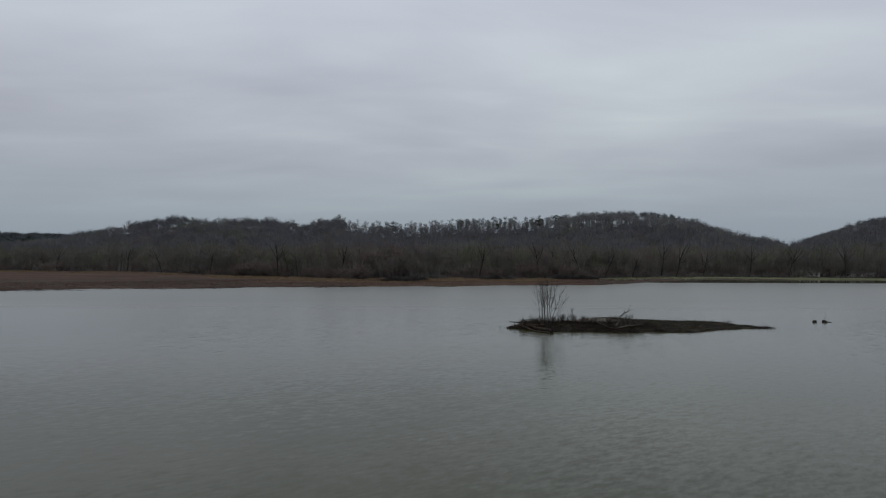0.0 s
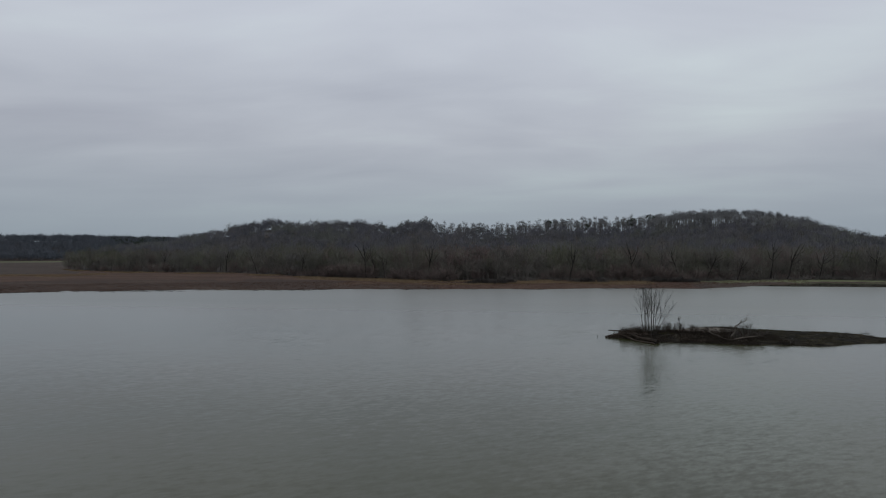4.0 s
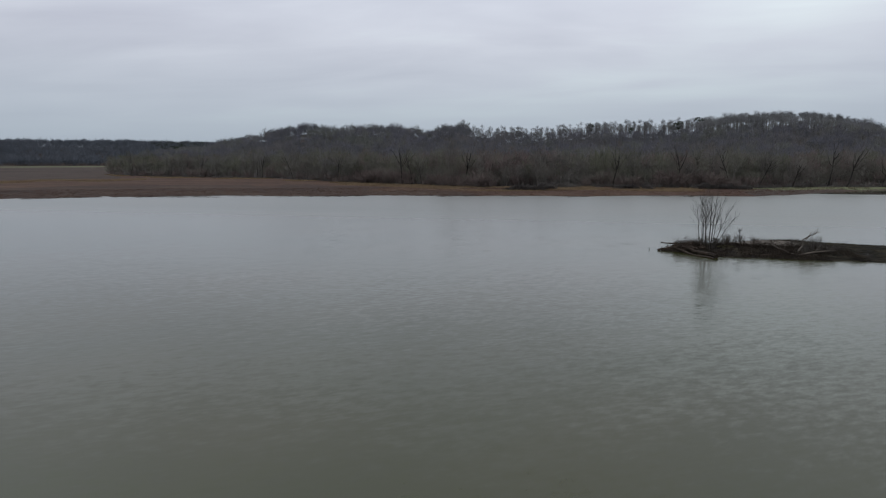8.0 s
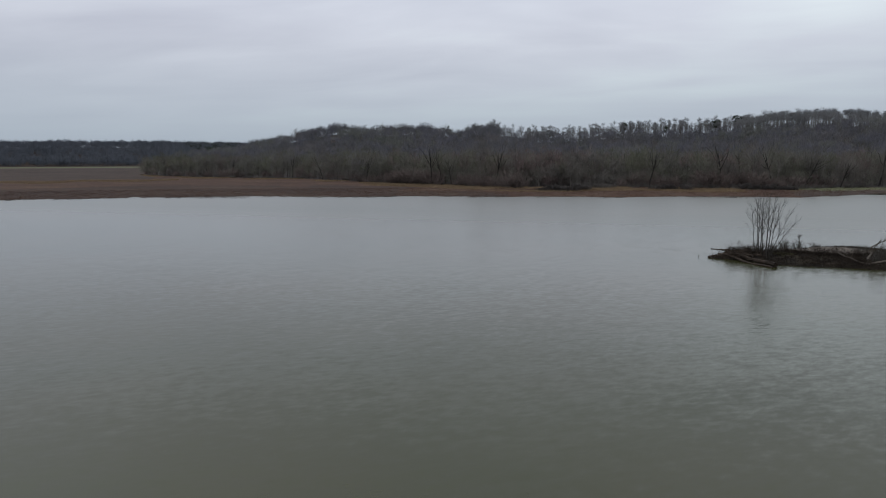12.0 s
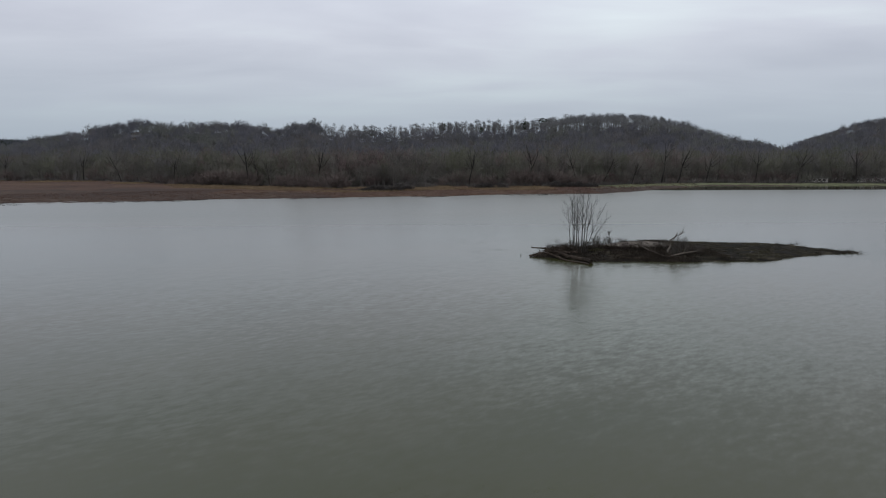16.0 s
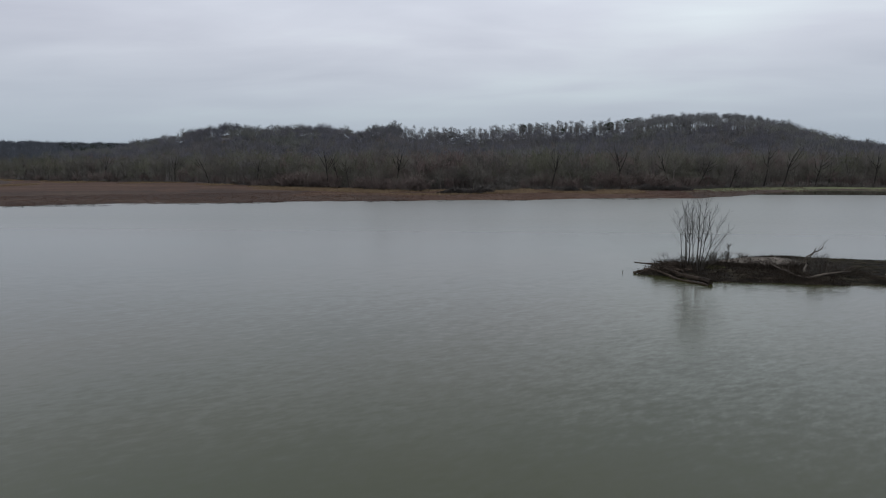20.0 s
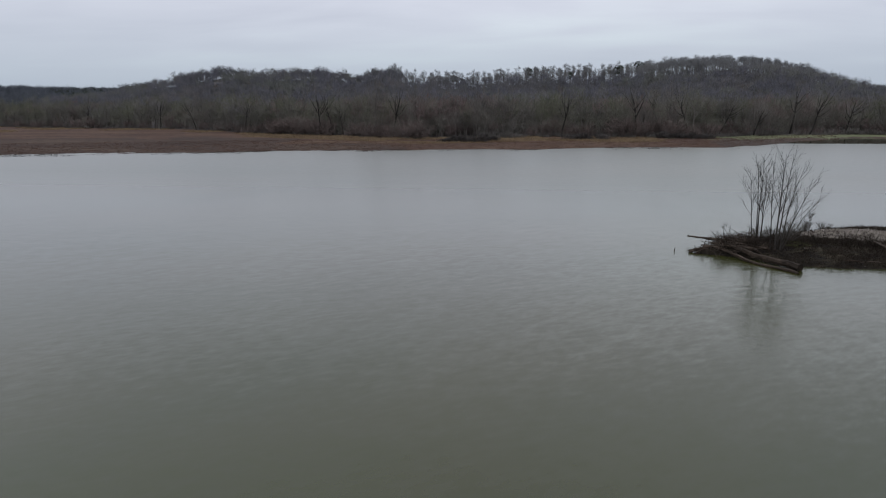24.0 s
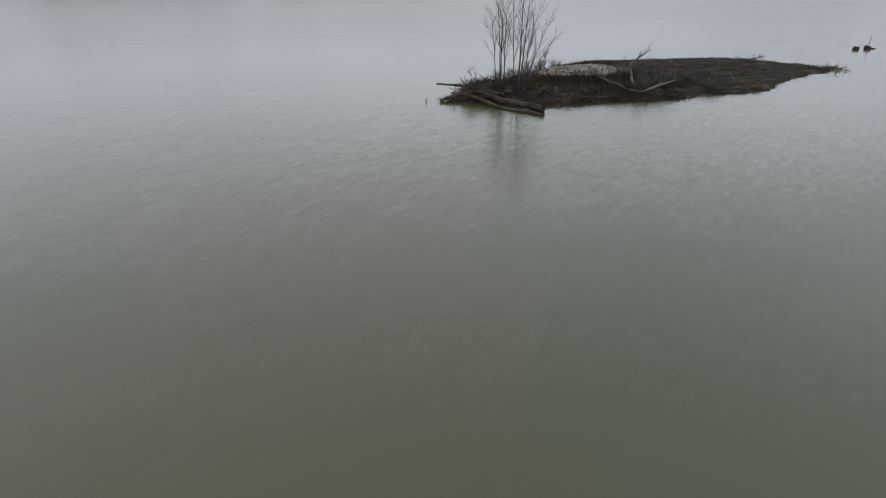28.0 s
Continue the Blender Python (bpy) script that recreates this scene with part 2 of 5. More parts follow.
MAT = {
    "water": water_material(),
    "ground": surface("marsh_mud_and_leaf_litter", [(0.30, (0.036, 0.019, 0.013)), (0.5, (0.049, 0.027, 0.018)), (0.62, (0.062, 0.036, 0.022)), (0.75, (0.070, 0.048, 0.030))], 0.03, 0.95, 0.25, 0.8, 14, 0.45, (0.6, 1.4, 1), coords="World"),
    "litter": surface("woodland_leaf_litter", [(0.3, (0.029, 0.026, 0.025)), (0.7, (0.050, 0.043, 0.039))], 0.05, 0.95, 0.2, 1.0, 12, 0.3, coords="World"),
    "bank": surface("short_green_bank_grass", [(0.3, (0.0607, 0.0672, 0.0336)), (0.7, (0.0966, 0.0979, 0.0538))], 0.1, 0.95, 0.1, 2.0, 10, 0.3, coords="World"),
    "mud": surface("dark_wet_islet_mud", [(0.34, (0.0045, 0.0036, 0.0028)), (0.48, (0.0105, 0.0085, 0.0060)), (0.58, (0.0200, 0.0165, 0.0105)), (0.70, (0.0400, 0.0340, 0.0220))], 0.75, 1.0, 0.35, 3.5, 7, 0.6, (0.55, 1.3, 1), coords="World"),
    "sand": surface("pale_grey_sand", [(0.3, (0.0673, 0.0569, 0.0464)), (0.7, (0.1218, 0.1055, 0.0882))], 0.5, 0.95, 0.05, 6.0, 9, 0.2, coords="World"),
    "bark": surface("grey_brown_bark", [(0.3, (0.065, 0.058, 0.052)), (0.7, (0.13, 0.120, 0.108))], 0.10, 0.9, 0.02, 8.0, 20, 0.35, (1, 1, 0.3), 0.30, "World"),
    "twig": surface("bare_twigs", [(0.28, (0.0731, 0.0673, 0.0617)), (0.45, (0.0887, 0.0828, 0.0711)), (0.58, (0.0923, 0.0917, 0.0711)), (0.72, (0.0980, 0.0813, 0.0703))], 0.022, 0.9, 0, 8, 9, 0.25, (1, 1, 0.2), 0.3, "World", True),
    "red_twig": surface("reddish_shrub_twigs", [(0.3, (0.0833, 0.0629, 0.0561)), (0.7, (0.1071, 0.0833, 0.0748))], 0.05, 0.9, 0, 8, 9, 0.3, (1, 1, 1), 0.2, "World", True),
    "thicket_twig": surface("dark_grey_thicket_twigs", [(0.3, (0.040, 0.036, 0.034)), (0.7, (0.066, 0.060, 0.056))], 0.08, 0.9, 0, 8, 9, 0.3, (1, 1, 1), 0.2, "World"),
    "grey_twig": surface("grey_shrub_twigs", [(0.3, (0.0725, 0.0658, 0.0592)), (0.7, (0.1050, 0.0961, 0.0858))], 0.05, 0.9, 0, 8, 9, 0.3, (1, 1, 1), 0.2, "World", True),
    # brown-grey twigs, their darker tones blued to stand in for haze
    "hill_haze_twig": surface("haze_tinted_twigs_of_the_hill_woods", [(0.30, (0.0563, 0.0598, 0.0699)), (0.5, (0.0766, 0.0754, 0.0800)), (0.7, (0.1038, 0.0975, 0.0966))], 0.012, 0.9, 0, 8, 14, 0.25, (1, 1, 0.2), 0, "World", True),
    "wine_twig": surface("reddish_purple_twigs", [(0.3, (0.0788, 0.0569, 0.0531)), (0.7, (0.1062, 0.0791, 0.0738))], 0.03, 0.9, 0, 8, 9, 0.25, (1, 1, 0.2), 0.0, "World", True),
    "pale_twig": surface("pale_silvery_twigs", [(0.3, (0.0773, 0.0740, 0.0719)), (0.7, (0.1066, 0.1004, 0.0964))], 0.03, 0.9, 0, 8, 9, 0.25, (1, 1, 0.2), 0.0, "World", True),
    # violet-grey cast of the hill haze, painted as twig colour
    "hill_haze_violet": surface("haze_violet_twigs_of_the_hill_woods", [(0.3, (0.0722, 0.0729, 0.0874)), (0.7, (0.0955, 0.0945, 0.1067))], 0.012, 0.9, 0, 8, 14, 0.2, (1, 1, 0.2), 0, "World", True),
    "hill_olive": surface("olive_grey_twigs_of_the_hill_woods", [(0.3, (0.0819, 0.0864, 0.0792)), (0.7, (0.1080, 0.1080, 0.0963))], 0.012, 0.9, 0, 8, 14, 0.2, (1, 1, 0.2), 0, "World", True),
    "pale_bark": surface("pale_grey_bark", [(0.3, (0.1248, 0.1248, 0.1212)), (0.7, (0.1872, 0.1830, 0.1758))], 0.10, 0.9, 0, 8.0, 20, 0.25, (1, 1, 0.3), 0.0, "World"),
    "crest_twig": surface("pale_grey_twigs_of_the_crest_trees", [(0.30, (0.0920, 0.0955, 0.1006)), (0.7, (0.1264, 0.1264, 0.1247))], 0.012, 0.9, 0, 8, 14, 0.2, (1, 1, 0.2), 0, "World", True),
    # the slate blue of the distant air is painted into these twigs
    "far_haze_twig": surface("haze_blued_twigs_of_the_distant_woods", [(0.30, (0.0563, 0.0644, 0.0768)), (0.7, (0.0730, 0.0792, 0.0912))], 0.006, 0.95, 0, 8, 14, 0.25, (1, 1, 0.2), 0, "World", True),
    "dark_marsh": surface("dark_brown_marsh_mud", [(0.30, (0.027, 0.017, 0.013)), (0.5, (0.036, 0.022, 0.016)), (0.75, (0.052, 0.034, 0.023))], 0.03, 0.95, 0.25, 0.8, 14, 0.45, (0.6, 1.4, 1), coords="World"),
    "far_marsh": surface("dark_brown_marsh", [(0.3, (0.030, 0.021, 0.017)), (0.7, (0.048, 0.034, 0.026))], 0.02, 0.95, 0.2, 0.8, 12, 0.35, coords="World"),
    "dark_bark": surface("dark_wet_bark", [(0.3, (0.016, 0.014, 0.013)), (0.7, (0.032, 0.029, 0.026))], 0.3, 0.9, 0.02, 8.0, 9, 0.3, (1, 1, 0.3), 0.2, "World"),
    "islet_twig": surface("brown_grey_islet_bush_twigs", [(0.3, (0.0444, 0.0400, 0.0344)), (0.7, (0.0733, 0.0666, 0.0577))], 0.6, 0.9, 0, 8, 9, 0.3, (1, 1, 1), 0.15, "World"),
    "olive_twig": surface("greenish_grey_twigs", [(0.3, (0.0706, 0.0721, 0.0482)), (0.7, (0.0943, 0.0955, 0.0652))], 0.03, 0.9, 0, 8, 9, 0.25, (1, 1, 0.2), 0.3, "World", True),
    "needles": surface("dark_evergreen_needles", [(0.3, (0.0243, 0.0340, 0.0211)), (0.7, (0.0487, 0.0605, 0.0380))], 0.1, 0.9, 0, 8, 9, 0.3, (1, 1, 1), 0.2, "World"),
    "straw": surface("dead_tan_grass", [(0.3, (0.125, 0.088, 0.054)), (0.7, (0.190, 0.142, 0.088))], 0.06, 0.95, 0, 8, 10, 0.3, (1, 1, 1), 0, "World"),
    "rust": surface("dead_rust_brown_marsh_plants", [(0.3, (0.046, 0.026, 0.018)), (0.7, (0.080, 0.046, 0.031))], 0.05, 0.95, 0, 8, 10, 0.35, (1, 1, 1), 0, "World"),
    "brush": surface("dead_dark_brown_weeds", [(0.3, (0.0140, 0.0105, 0.0078)), (0.7, (0.0312, 0.0242, 0.0179))], 0.4, 0.9, 0, 8, 10, 0.4, (1, 1, 1), 0, "World"),
    "olive": surface("low_olive_weeds", [(0.3, (0.0161, 0.0153, 0.0093)), (0.7, (0.0306, 0.0281, 0.0170))], 0.3, 0.9, 0, 8, 10, 0.35, (1, 1, 1), 0, "World"),
    "flat_stalk": surface("dull_flattened_stalks", [(0.3, (0.026, 0.023, 0.014)), (0.7, (0.062, 0.055, 0.036))], 0.5, 0.9, 0, 8, 10, 0.4, (1, 1, 1), 0, "World"),
    "moss": surface("green_moss_and_grass", [(0.3, (0.0675, 0.0855, 0.0234)), (0.7, (0.1170, 0.1305, 0.0495))], 0.8, 0.95, 0, 8, 10, 0.3, (1, 1, 1), 0, "World"),
    "drift": surface("weathered_driftwood", [(0.3, (0.0156, 0.0116, 0.0087)), (0.52, (0.0352, 0.0261, 0.0193)), (0.75, (0.0733, 0.0581, 0.0444))], 0.6, 0.85, 0.02, 14.0, 9, 0.4, (1, 1, 1), 0.2),
    "snag": surface("bleached_dead_branches", [(0.3, (0.0405, 0.0338, 0.0270)), (0.7, (0.0972, 0.0824, 0.0675))], 0.8, 0.9, 0.01, 14.0, 9, 0.3, (1, 1, 1), 0.1),
    "alder": surface("grey_islet_tree_bark", [(0.3, (0.0219, 0.0197, 0.0173)), (0.7, (0.0466, 0.0428, 0.0377))], 0.9, 0.9, 0.01, 12.0, 9, 0.3, (1, 1, 0.4), 0.15),
    "pale": surface("pale_pebbles_and_shells", [(0.3, (0.45, 0.43, 0.40)), (0.7, (0.6, 0.58, 0.55))], 2.0, 0.8),
    "wall": surface("tan_painted_house_wall", [(0.3, (0.19, 0.15, 0.13)), (0.7, (0.23, 0.19, 0.16))], 0.5, 0.8),
    "roof": surface("grey_roof_shingles", [(0.3, (0.09, 0.085, 0.08)), (0.7, (0.14, 0.13, 0.125))], 0.8, 0.9),
    "pane": surface("dark_window_glass", [(0.3, (0.02, 0.022, 0.025)), (0.7, (0.03, 0.032, 0.035))], 1.0, 0.1),
}

# ---------------------------------------------------------------- mesh tools


class Geo:
    """Triangles gathered as arrays, with a material slot for each."""

    def __init__(self):
        self.v, self.f, self.m, self.n = [], [], [], 0

    def add(self, v, f, slot=0):
        v, f = np.asarray(v, float).reshape(-1, 3), np.asarray(f, int).reshape(-1, 3)
        self.v.append(v)
        self.f.append(f + self.n)
        self.m.append(np.full(len(f), slot))
        self.n += len(v)

    def arrays(self):
        return np.concatenate(self.v), np.concatenate(self.f), np.concatenate(self.m)

    def mesh(self, name, mats, smooth=False):
        v, f, m = self.arrays()
        return tri_mesh(name, v, f, m, mats, smooth)


def tri_mesh(name, v, f, m, mats, smooth=False):
    me = bpy.data.meshes.new(name)
    me.vertices.add(len(v))
    me.vertices.foreach_set("co", np.ascontiguousarray(v, np.float32).ravel())
    me.loops.add(len(f) * 3)
    me.loops.foreach_set("vertex_index", np.ascontiguousarray(f, np.int32).ravel())
    me.polygons.add(len(f))
    me.polygons.foreach_set("loop_start", np.arange(0, len(f) * 3, 3, dtype=np.int32))
    me.polygons.foreach_set("loop_total", np.full(len(f), 3, np.int32))
    me.polygons.foreach_set("material_index", np.ascontiguousarray(m, np.int32))
    me.polygons.foreach_set("use_smooth", np.full(len(f), smooth))
    for mat in mats:
        me.materials.append(MAT[mat])
    me.update(calc_edges=True)
    me.validate()
    return me


def part(name, geo, mats, parent, label="", smooth=False):
    """One mesh object under a thing."""
    ob = new(name, geo.mesh(name, mats, smooth))
    ob.parent = parent
    return tagged(ob, label) if label else ob


def thing(name, m, label, category, group="", kind=""):
    ob = new(name)
    ob.matrix_world = m
    ob.empty_display_size = 0.3
    return tagged(ob, label, category, group, kind)


def tube(geo, path, radii, sides=6, slot=0, cap=True):
    """A tapered tube along a path."""
    path, n = np.asarray(path, float), len(path)
    ahead = np.gradient(path, axis=0)
    ahead /= np.linalg.norm(ahead, axis=1, keepdims=True) + 1e-9
    ref = np.array([0, 0, 1.0]) if abs(ahead[0][2]) < 0.9 else np.array([1.0, 0, 0])
    a = np.cross(ahead, ref)
    a /= np.linalg.norm(a, axis=1, keepdims=True) + 1e-9
    b = np.cross(ahead, a)
    th = np.arange(sides) * 2 * math.pi / sides
    ring = np.cos(th)[None, :, None] * a[:, None] + np.sin(th)[None, :, None] * b[:, None]
    v = (path[:, None] + ring * np.asarray(radii, float)[:, None, None]).reshape(-1, 3)
    i, j = np.meshgrid(np.arange(n - 1), np.arange(sides), indexing="ij")
    p, q = i * sides + j, i * sides + (j + 1) % sides
    f = np.concatenate([np.stack([p, q, q + sides], -1).reshape(-1, 3), np.stack([p, q + sides, p + sides], -1).reshape(-1, 3)])
    if cap:
        v = np.concatenate([v, path[[0, -1]]])
        k, last = len(v) - 2, (n - 1) * sides
        s = np.arange(sides)
        f = np.concatenate([f, np.stack([np.full(sides, k), (s + 1) % sides, s], -1), np.stack([np.full(sides, k + 1), last + s, last + (s + 1) % sides], -1)])
    geo.add(v, f, slot)


def slivers(geo, root, way, length, width, rng, slot=0):
    """Thin pointed blades or twigs: one triangle each."""
    n = len(root)
    way = way / (np.linalg.norm(way, axis=1, keepdims=True) + 1e-9)
    side = np.cross(way, rng.normal(size=(n, 3)))
    side /= np.linalg.norm(side, axis=1, keepdims=True) + 1e-9
    length, width = np.broadcast_to(length, n)[:, None], np.broadcast_to(width, n)[:, None]
    v = np.stack([root - side * width / 2, root + side * width / 2, root + way * length], 1).reshape(-1, 3)
    geo.add(v, np.arange(n * 3).reshape(-1, 3), slot)


def curve_path(start, way, length, n, rng, bend=0.15, lift=0.0):
    p, d = [np.array(start, float)], np.array(way, float)
    d /= np.linalg.norm(d)
    for _ in range(n):
        d = d + rng.normal(0, bend, 3) + np.array([0, 0, lift])
        d /= np.linalg.norm(d)
        p.append(p[-1] + d * length / n)
    return np.array(p)


def along(path, s):
    s = np.asarray(s) * (len(path) - 1)
    i = np.minimum(s.astype(int), len(path) - 2)
    k = (s - i)[:, None]
    return path[i] * (1 - k) + path[i + 1] * k


def bare_tree(rng, height, wide=9.0, low=0.25, limbs=12, subs=5, twigs=8, sides=6, twig_w=0.07, twig_l=0.08, lean=0.05, stems=1, girth=0.016, skirt=-0.35):
    """A leafless tree with a rounded crown: trunk with limbs, and branches with twigs. Returns wood and crown triangles."""
    wood, crown = Geo(), Geo()
    roots, ways = [], []
    mid = np.array([0, 0, height * (low + 1) / 2])
    half = np.array([wide / 2, wide / 2, height * (1 - low) / 2])
    for s in range(stems):
        off = np.zeros(3) if stems == 1 else np.array([*rng.normal(0, 0.12 * wide, 2), 0])
        tip = np.array([*rng.normal(0, lean, 2), 1.0])
        tip[:2] += off[:2] * 0.08
        h = height * (0.74 if stems == 1 else rng.uniform(0.7, 0.95))
        path = curve_path(off, tip, h, 6, rng, 0.05)
        r0 = height * girth
        tube(wood, np.concatenate([path[:1] - [0, 0, 0.4], path]), np.concatenate([[r0 * 1.3], r0 * np.linspace(1, 0.25, len(path))]), sides)
        shift = np.array([path[-1][0], path[-1][1], 0]) * 0.8
        for k in range(limbs if stems == 1 else max(3, limbs // stems)):
            az, up = k * 2.4 + rng.uniform(-0.6, 0.6), rng.uniform(skirt, 1.0)
            ring = math.sqrt(max(0.0, 1 - up * up))
            goal = mid + shift + half * np.array([math.cos(az) * ring, math.sin(az) * ring, up]) * rng.uniform(0.55, 0.92)
            u = float(np.clip((goal[2] / h) * rng.uniform(0.45, 0.75), 0.06 if skirt < -0.5 else 0.15, 0.98))
            start = along(path, [u])[0]
            lp = np.array([start, start * 0.6 + goal * 0.4 - [0, 0, 0.03 * height], start * 0.25 + goal * 0.75, goal]) + rng.normal(0, 0.012 * height, (4, 3)) * [[0], [1], [1], [0]]
            length = np.linalg.norm(goal - start)
            lr = r0 * (1.05 - 0.7 * u) * 0.5 + 0.01
            tube(wood, lp, np.linspace(lr, lr * 0.25, len(lp)), 4, cap=False)
            for q in range(subs):
                root = along(lp, [rng.uniform(0.35, 1.0)])[0]
                out = (root - mid - shift) / half
                sw = out / (np.linalg.norm(out) + 0.3) + rng.normal(0, 0.6, 3) + [0, 0, 0.3]
                sl = wide * rng.uniform(0.10, 0.24)
                sw = sw / np.linalg.norm(sw)
                sp = curve_path(root, sw, sl, 2, rng, 0.2, 0.1)
                tube(crown, sp, np.linspace(lr * 0.35 + 0.008, 0.008, 3), 3, cap=False)
                roots.append(along(sp, rng.uniform(0.1, 1.0, twigs)))
                ways.append(sw * 0.6 + rng.normal(0, 0.45, (twigs, 3)) + [0, 0, 0.45])
    roots, ways = np.concatenate(roots), np.concatenate(ways)
    n = len(roots)
    slivers(crown, roots, ways, height * twig_l * rng.uniform(0.5, 1.3, n), twig_w * rng.uniform(0.6, 1.3, n), rng)
    return wood, crown


def soft_tree(rng, height, wide, low=0.2, twigs=140, clumps=7, twig_w=0.3, twig_l=2.0, girth=0.011, limbs=5, spread=0.15):
    """A leafless tree seen from afar: a trunk, a fan of limbs, and a billowing crown of fine twigs gathered in clumps."""
    wood, crown = Geo(), Geo()
    fork = np.array([*rng.normal(0, 0.03 * height, 2), height * (low + 0.12)])
    mid = np.array([fork[0], fork[1], height * (low + 1) / 2 - 0.4])
    half = np.array([wide / 2, wide / 2, height * (1 - low) / 2])
    trunk = np.array([(0, 0, -0.8), fork * [0.6, 0.6, 0.5], fork, mid + [0, 0, half[2] * 0.5]])
    tube(wood, trunk, height * girth * np.array([1.2, 0.95, 0.7, 0.25]), 3, cap=False)
    hubs = []
    for k in range(clumps):
        az, up = k * 2.4 + rng.uniform(-0.5, 0.5), rng.uniform(-0.45, 0.98)
        ring = math.sqrt(max(0.0, 1 - up * up))
        hubs.append(mid + half * np.array([math.cos(az) * ring, math.sin(az) * ring, up]) * rng.uniform(0.5, 0.85))
    hubs = np.array(hubs)
    for goal in hubs[:limbs]:
        tube(wood, np.array([along(trunk, [rng.uniform(0.5, 0.8)])[0], goal]), np.array([0.38, 0.10]) * height * girth, 3, cap=False)
    root = hubs[rng.integers(0, clumps, twigs)] + rng.normal(0, spread, (twigs, 3)) * [wide, wide, wide * 0.85]
    root[:, 2] = np.maximum(root[:, 2], height * low * 0.8)
    way = (root - fork + [0, 0, 0.1 * height]) / half
    way = way / (np.linalg.norm(way, axis=1, keepdims=True) + 0.2) + rng.normal(0, 0.45, (twigs, 3)) + [0, 0, 0.35]
    slivers(crown, root, way, twig_l * rng.uniform(0.5, 1.4, twigs), twig_w * rng.uniform(0.6, 1.4, twigs), rng)
    return wood, crown


def haze(rng, tree, height, wide, low, twigs, twig_w, twig_l, clumps=9):
    """Adds clumps of fine outer twigs to the crown of a tree."""
    wood, crown = tree
    fine = soft_tree(rng, height, wide, low, twigs, clumps, twig_w, twig_l)[1]
    crown.add(*fine.arrays()[:2])
    return wood, crown


def pine_tree(rng, height, tufts=26, per=12, broad=0.16, low=0.5):
    wood, crown = Geo(), Geo()
    path = curve_path((0, 0, 0), (rng.normal(0, 0.03), rng.normal(0, 0.03), 1), height, 3, rng, 0.03)
    tube(wood, path, height * 0.013 * np.linspace(1, 0.2, 4), 4)
    for k in range(tufts):
        u = rng.uniform(low, 0.97)
        az = rng.uniform(0, 6.28)
        out = height * broad * math.sqrt(max(0.05, 1 - ((u - (low + 1) / 2) / (0.52 * (1 - low))) ** 2)) * rng.uniform(0.3, 1.0)
        c = along(path, [u])[0] + np.array([math.cos(az) * out, math.sin(az) * out, rng.uniform(-0.3, 0.8)])
        r = height * 0.055
        p = c + rng.normal(0, r * 0.6, (per, 3)) * [1, 1, 0.6]
        slivers(crown, p, rng.normal(0, 1, (per, 3)) * [1, 1, 0.7] + [0, 0, 0.3], rng.uniform(0.6, 1.5, per), rng.uniform(0.4, 0.9, per), rng)
    return wood, crown


def shrub(rng, height, width, stems=16, twigs=16, twig_w=0.05):
    """A many-stemmed leafless bush."""
    wood, crown = Geo(), Geo()
    roots, ways = [], []
    for k in range(stems):
        az, r = rng.uniform(0, 6.28), width * 0.5 * rng.uniform(0.05, 1.0)
        base = np.array([math.cos(az) * r * 0.5, math.sin(az) * r * 0.5, -0.1])
        way = np.array([math.cos(az) * r, math.sin(az) * r, height * rng.uniform(0.7, 1.1)])
        p = curve_path(base, way, height * rng.uniform(0.65, 1.05), 3, rng, 0.16)
        tube(wood, p, np.linspace(0.012 * height, 0.004 * height, 4), 3, cap=False)
        roots.append(along(p, rng.uniform(0.2, 1.0, twigs)))
        ways.append(np.array([math.cos(az), math.sin(az), 1.6]) * 0.6 + rng.normal(0, 0.6, (twigs, 3)))
    roots, ways = np.concatenate(roots), np.concatenate(ways)
    slivers(crown, roots, ways, height * rng.uniform(0.15, 0.35, len(roots)), twig_w * rng.uniform(0.6, 1.4, len(roots)), rng)
    return wood, crown


def scatter_mesh(name, variants, mats, x, y, z, scale, squash, rng, lean=0.0, tint=None):
    """Many copies of tree or tuft variants in one mesh; variants are (wood, crown) or single Geo."""
    out_v, out_f, out_m, base = [], [], [], 0
    pick = rng.integers(0, len(variants), len(x))
    for k, var in enumerate(variants):
        both = Geo()
        for slot, g in enumerate(var if isinstance(var, tuple) else (var,)):
            v, f, _ = g.arrays()
            both.add(v, f, slot)
        v, f, m = both.arrays()
        i = np.nonzero(pick == k)[0]
        if not len(i):
            continue
        th = rng.uniform(0, 2 * math.pi, len(i))
        c, s = np.cos(th)[:, None], np.sin(th)[:, None]
        vx, vy, vz = v[:, 0][None], v[:, 1][None], v[:, 2][None]
        sc, sq = scale[i][:, None], squash[i][:, None]
        lx, ly = rng.normal(0, lean, (2, len(i)))[:, :, None] if lean else (0.0, 0.0)
        w = np.stack([x[i][:, None] + sc * (c * vx - s * vy) + lx * vz, y[i][:, None] + sc * (s * vx + c * vy) + ly * vz, z[i][:, None] + sc * sq * vz], -1).reshape(-1, 3)
        ff = (f[None] + (np.arange(len(i)) * len(v))[:, None, None]).reshape(-1, 3)
        out_v.append(w)
        out_f.append(ff + base)
        out_m.append(np.tile(m, len(i)) if tint is None else (m[None] + (m[None] > 0) * tint[i][:, None]).ravel())
        base += len(w)
    return new(name, tri_mesh(name, np.concatenate(out_v), np.concatenate(out_f), np.concatenate(out_m), mats))


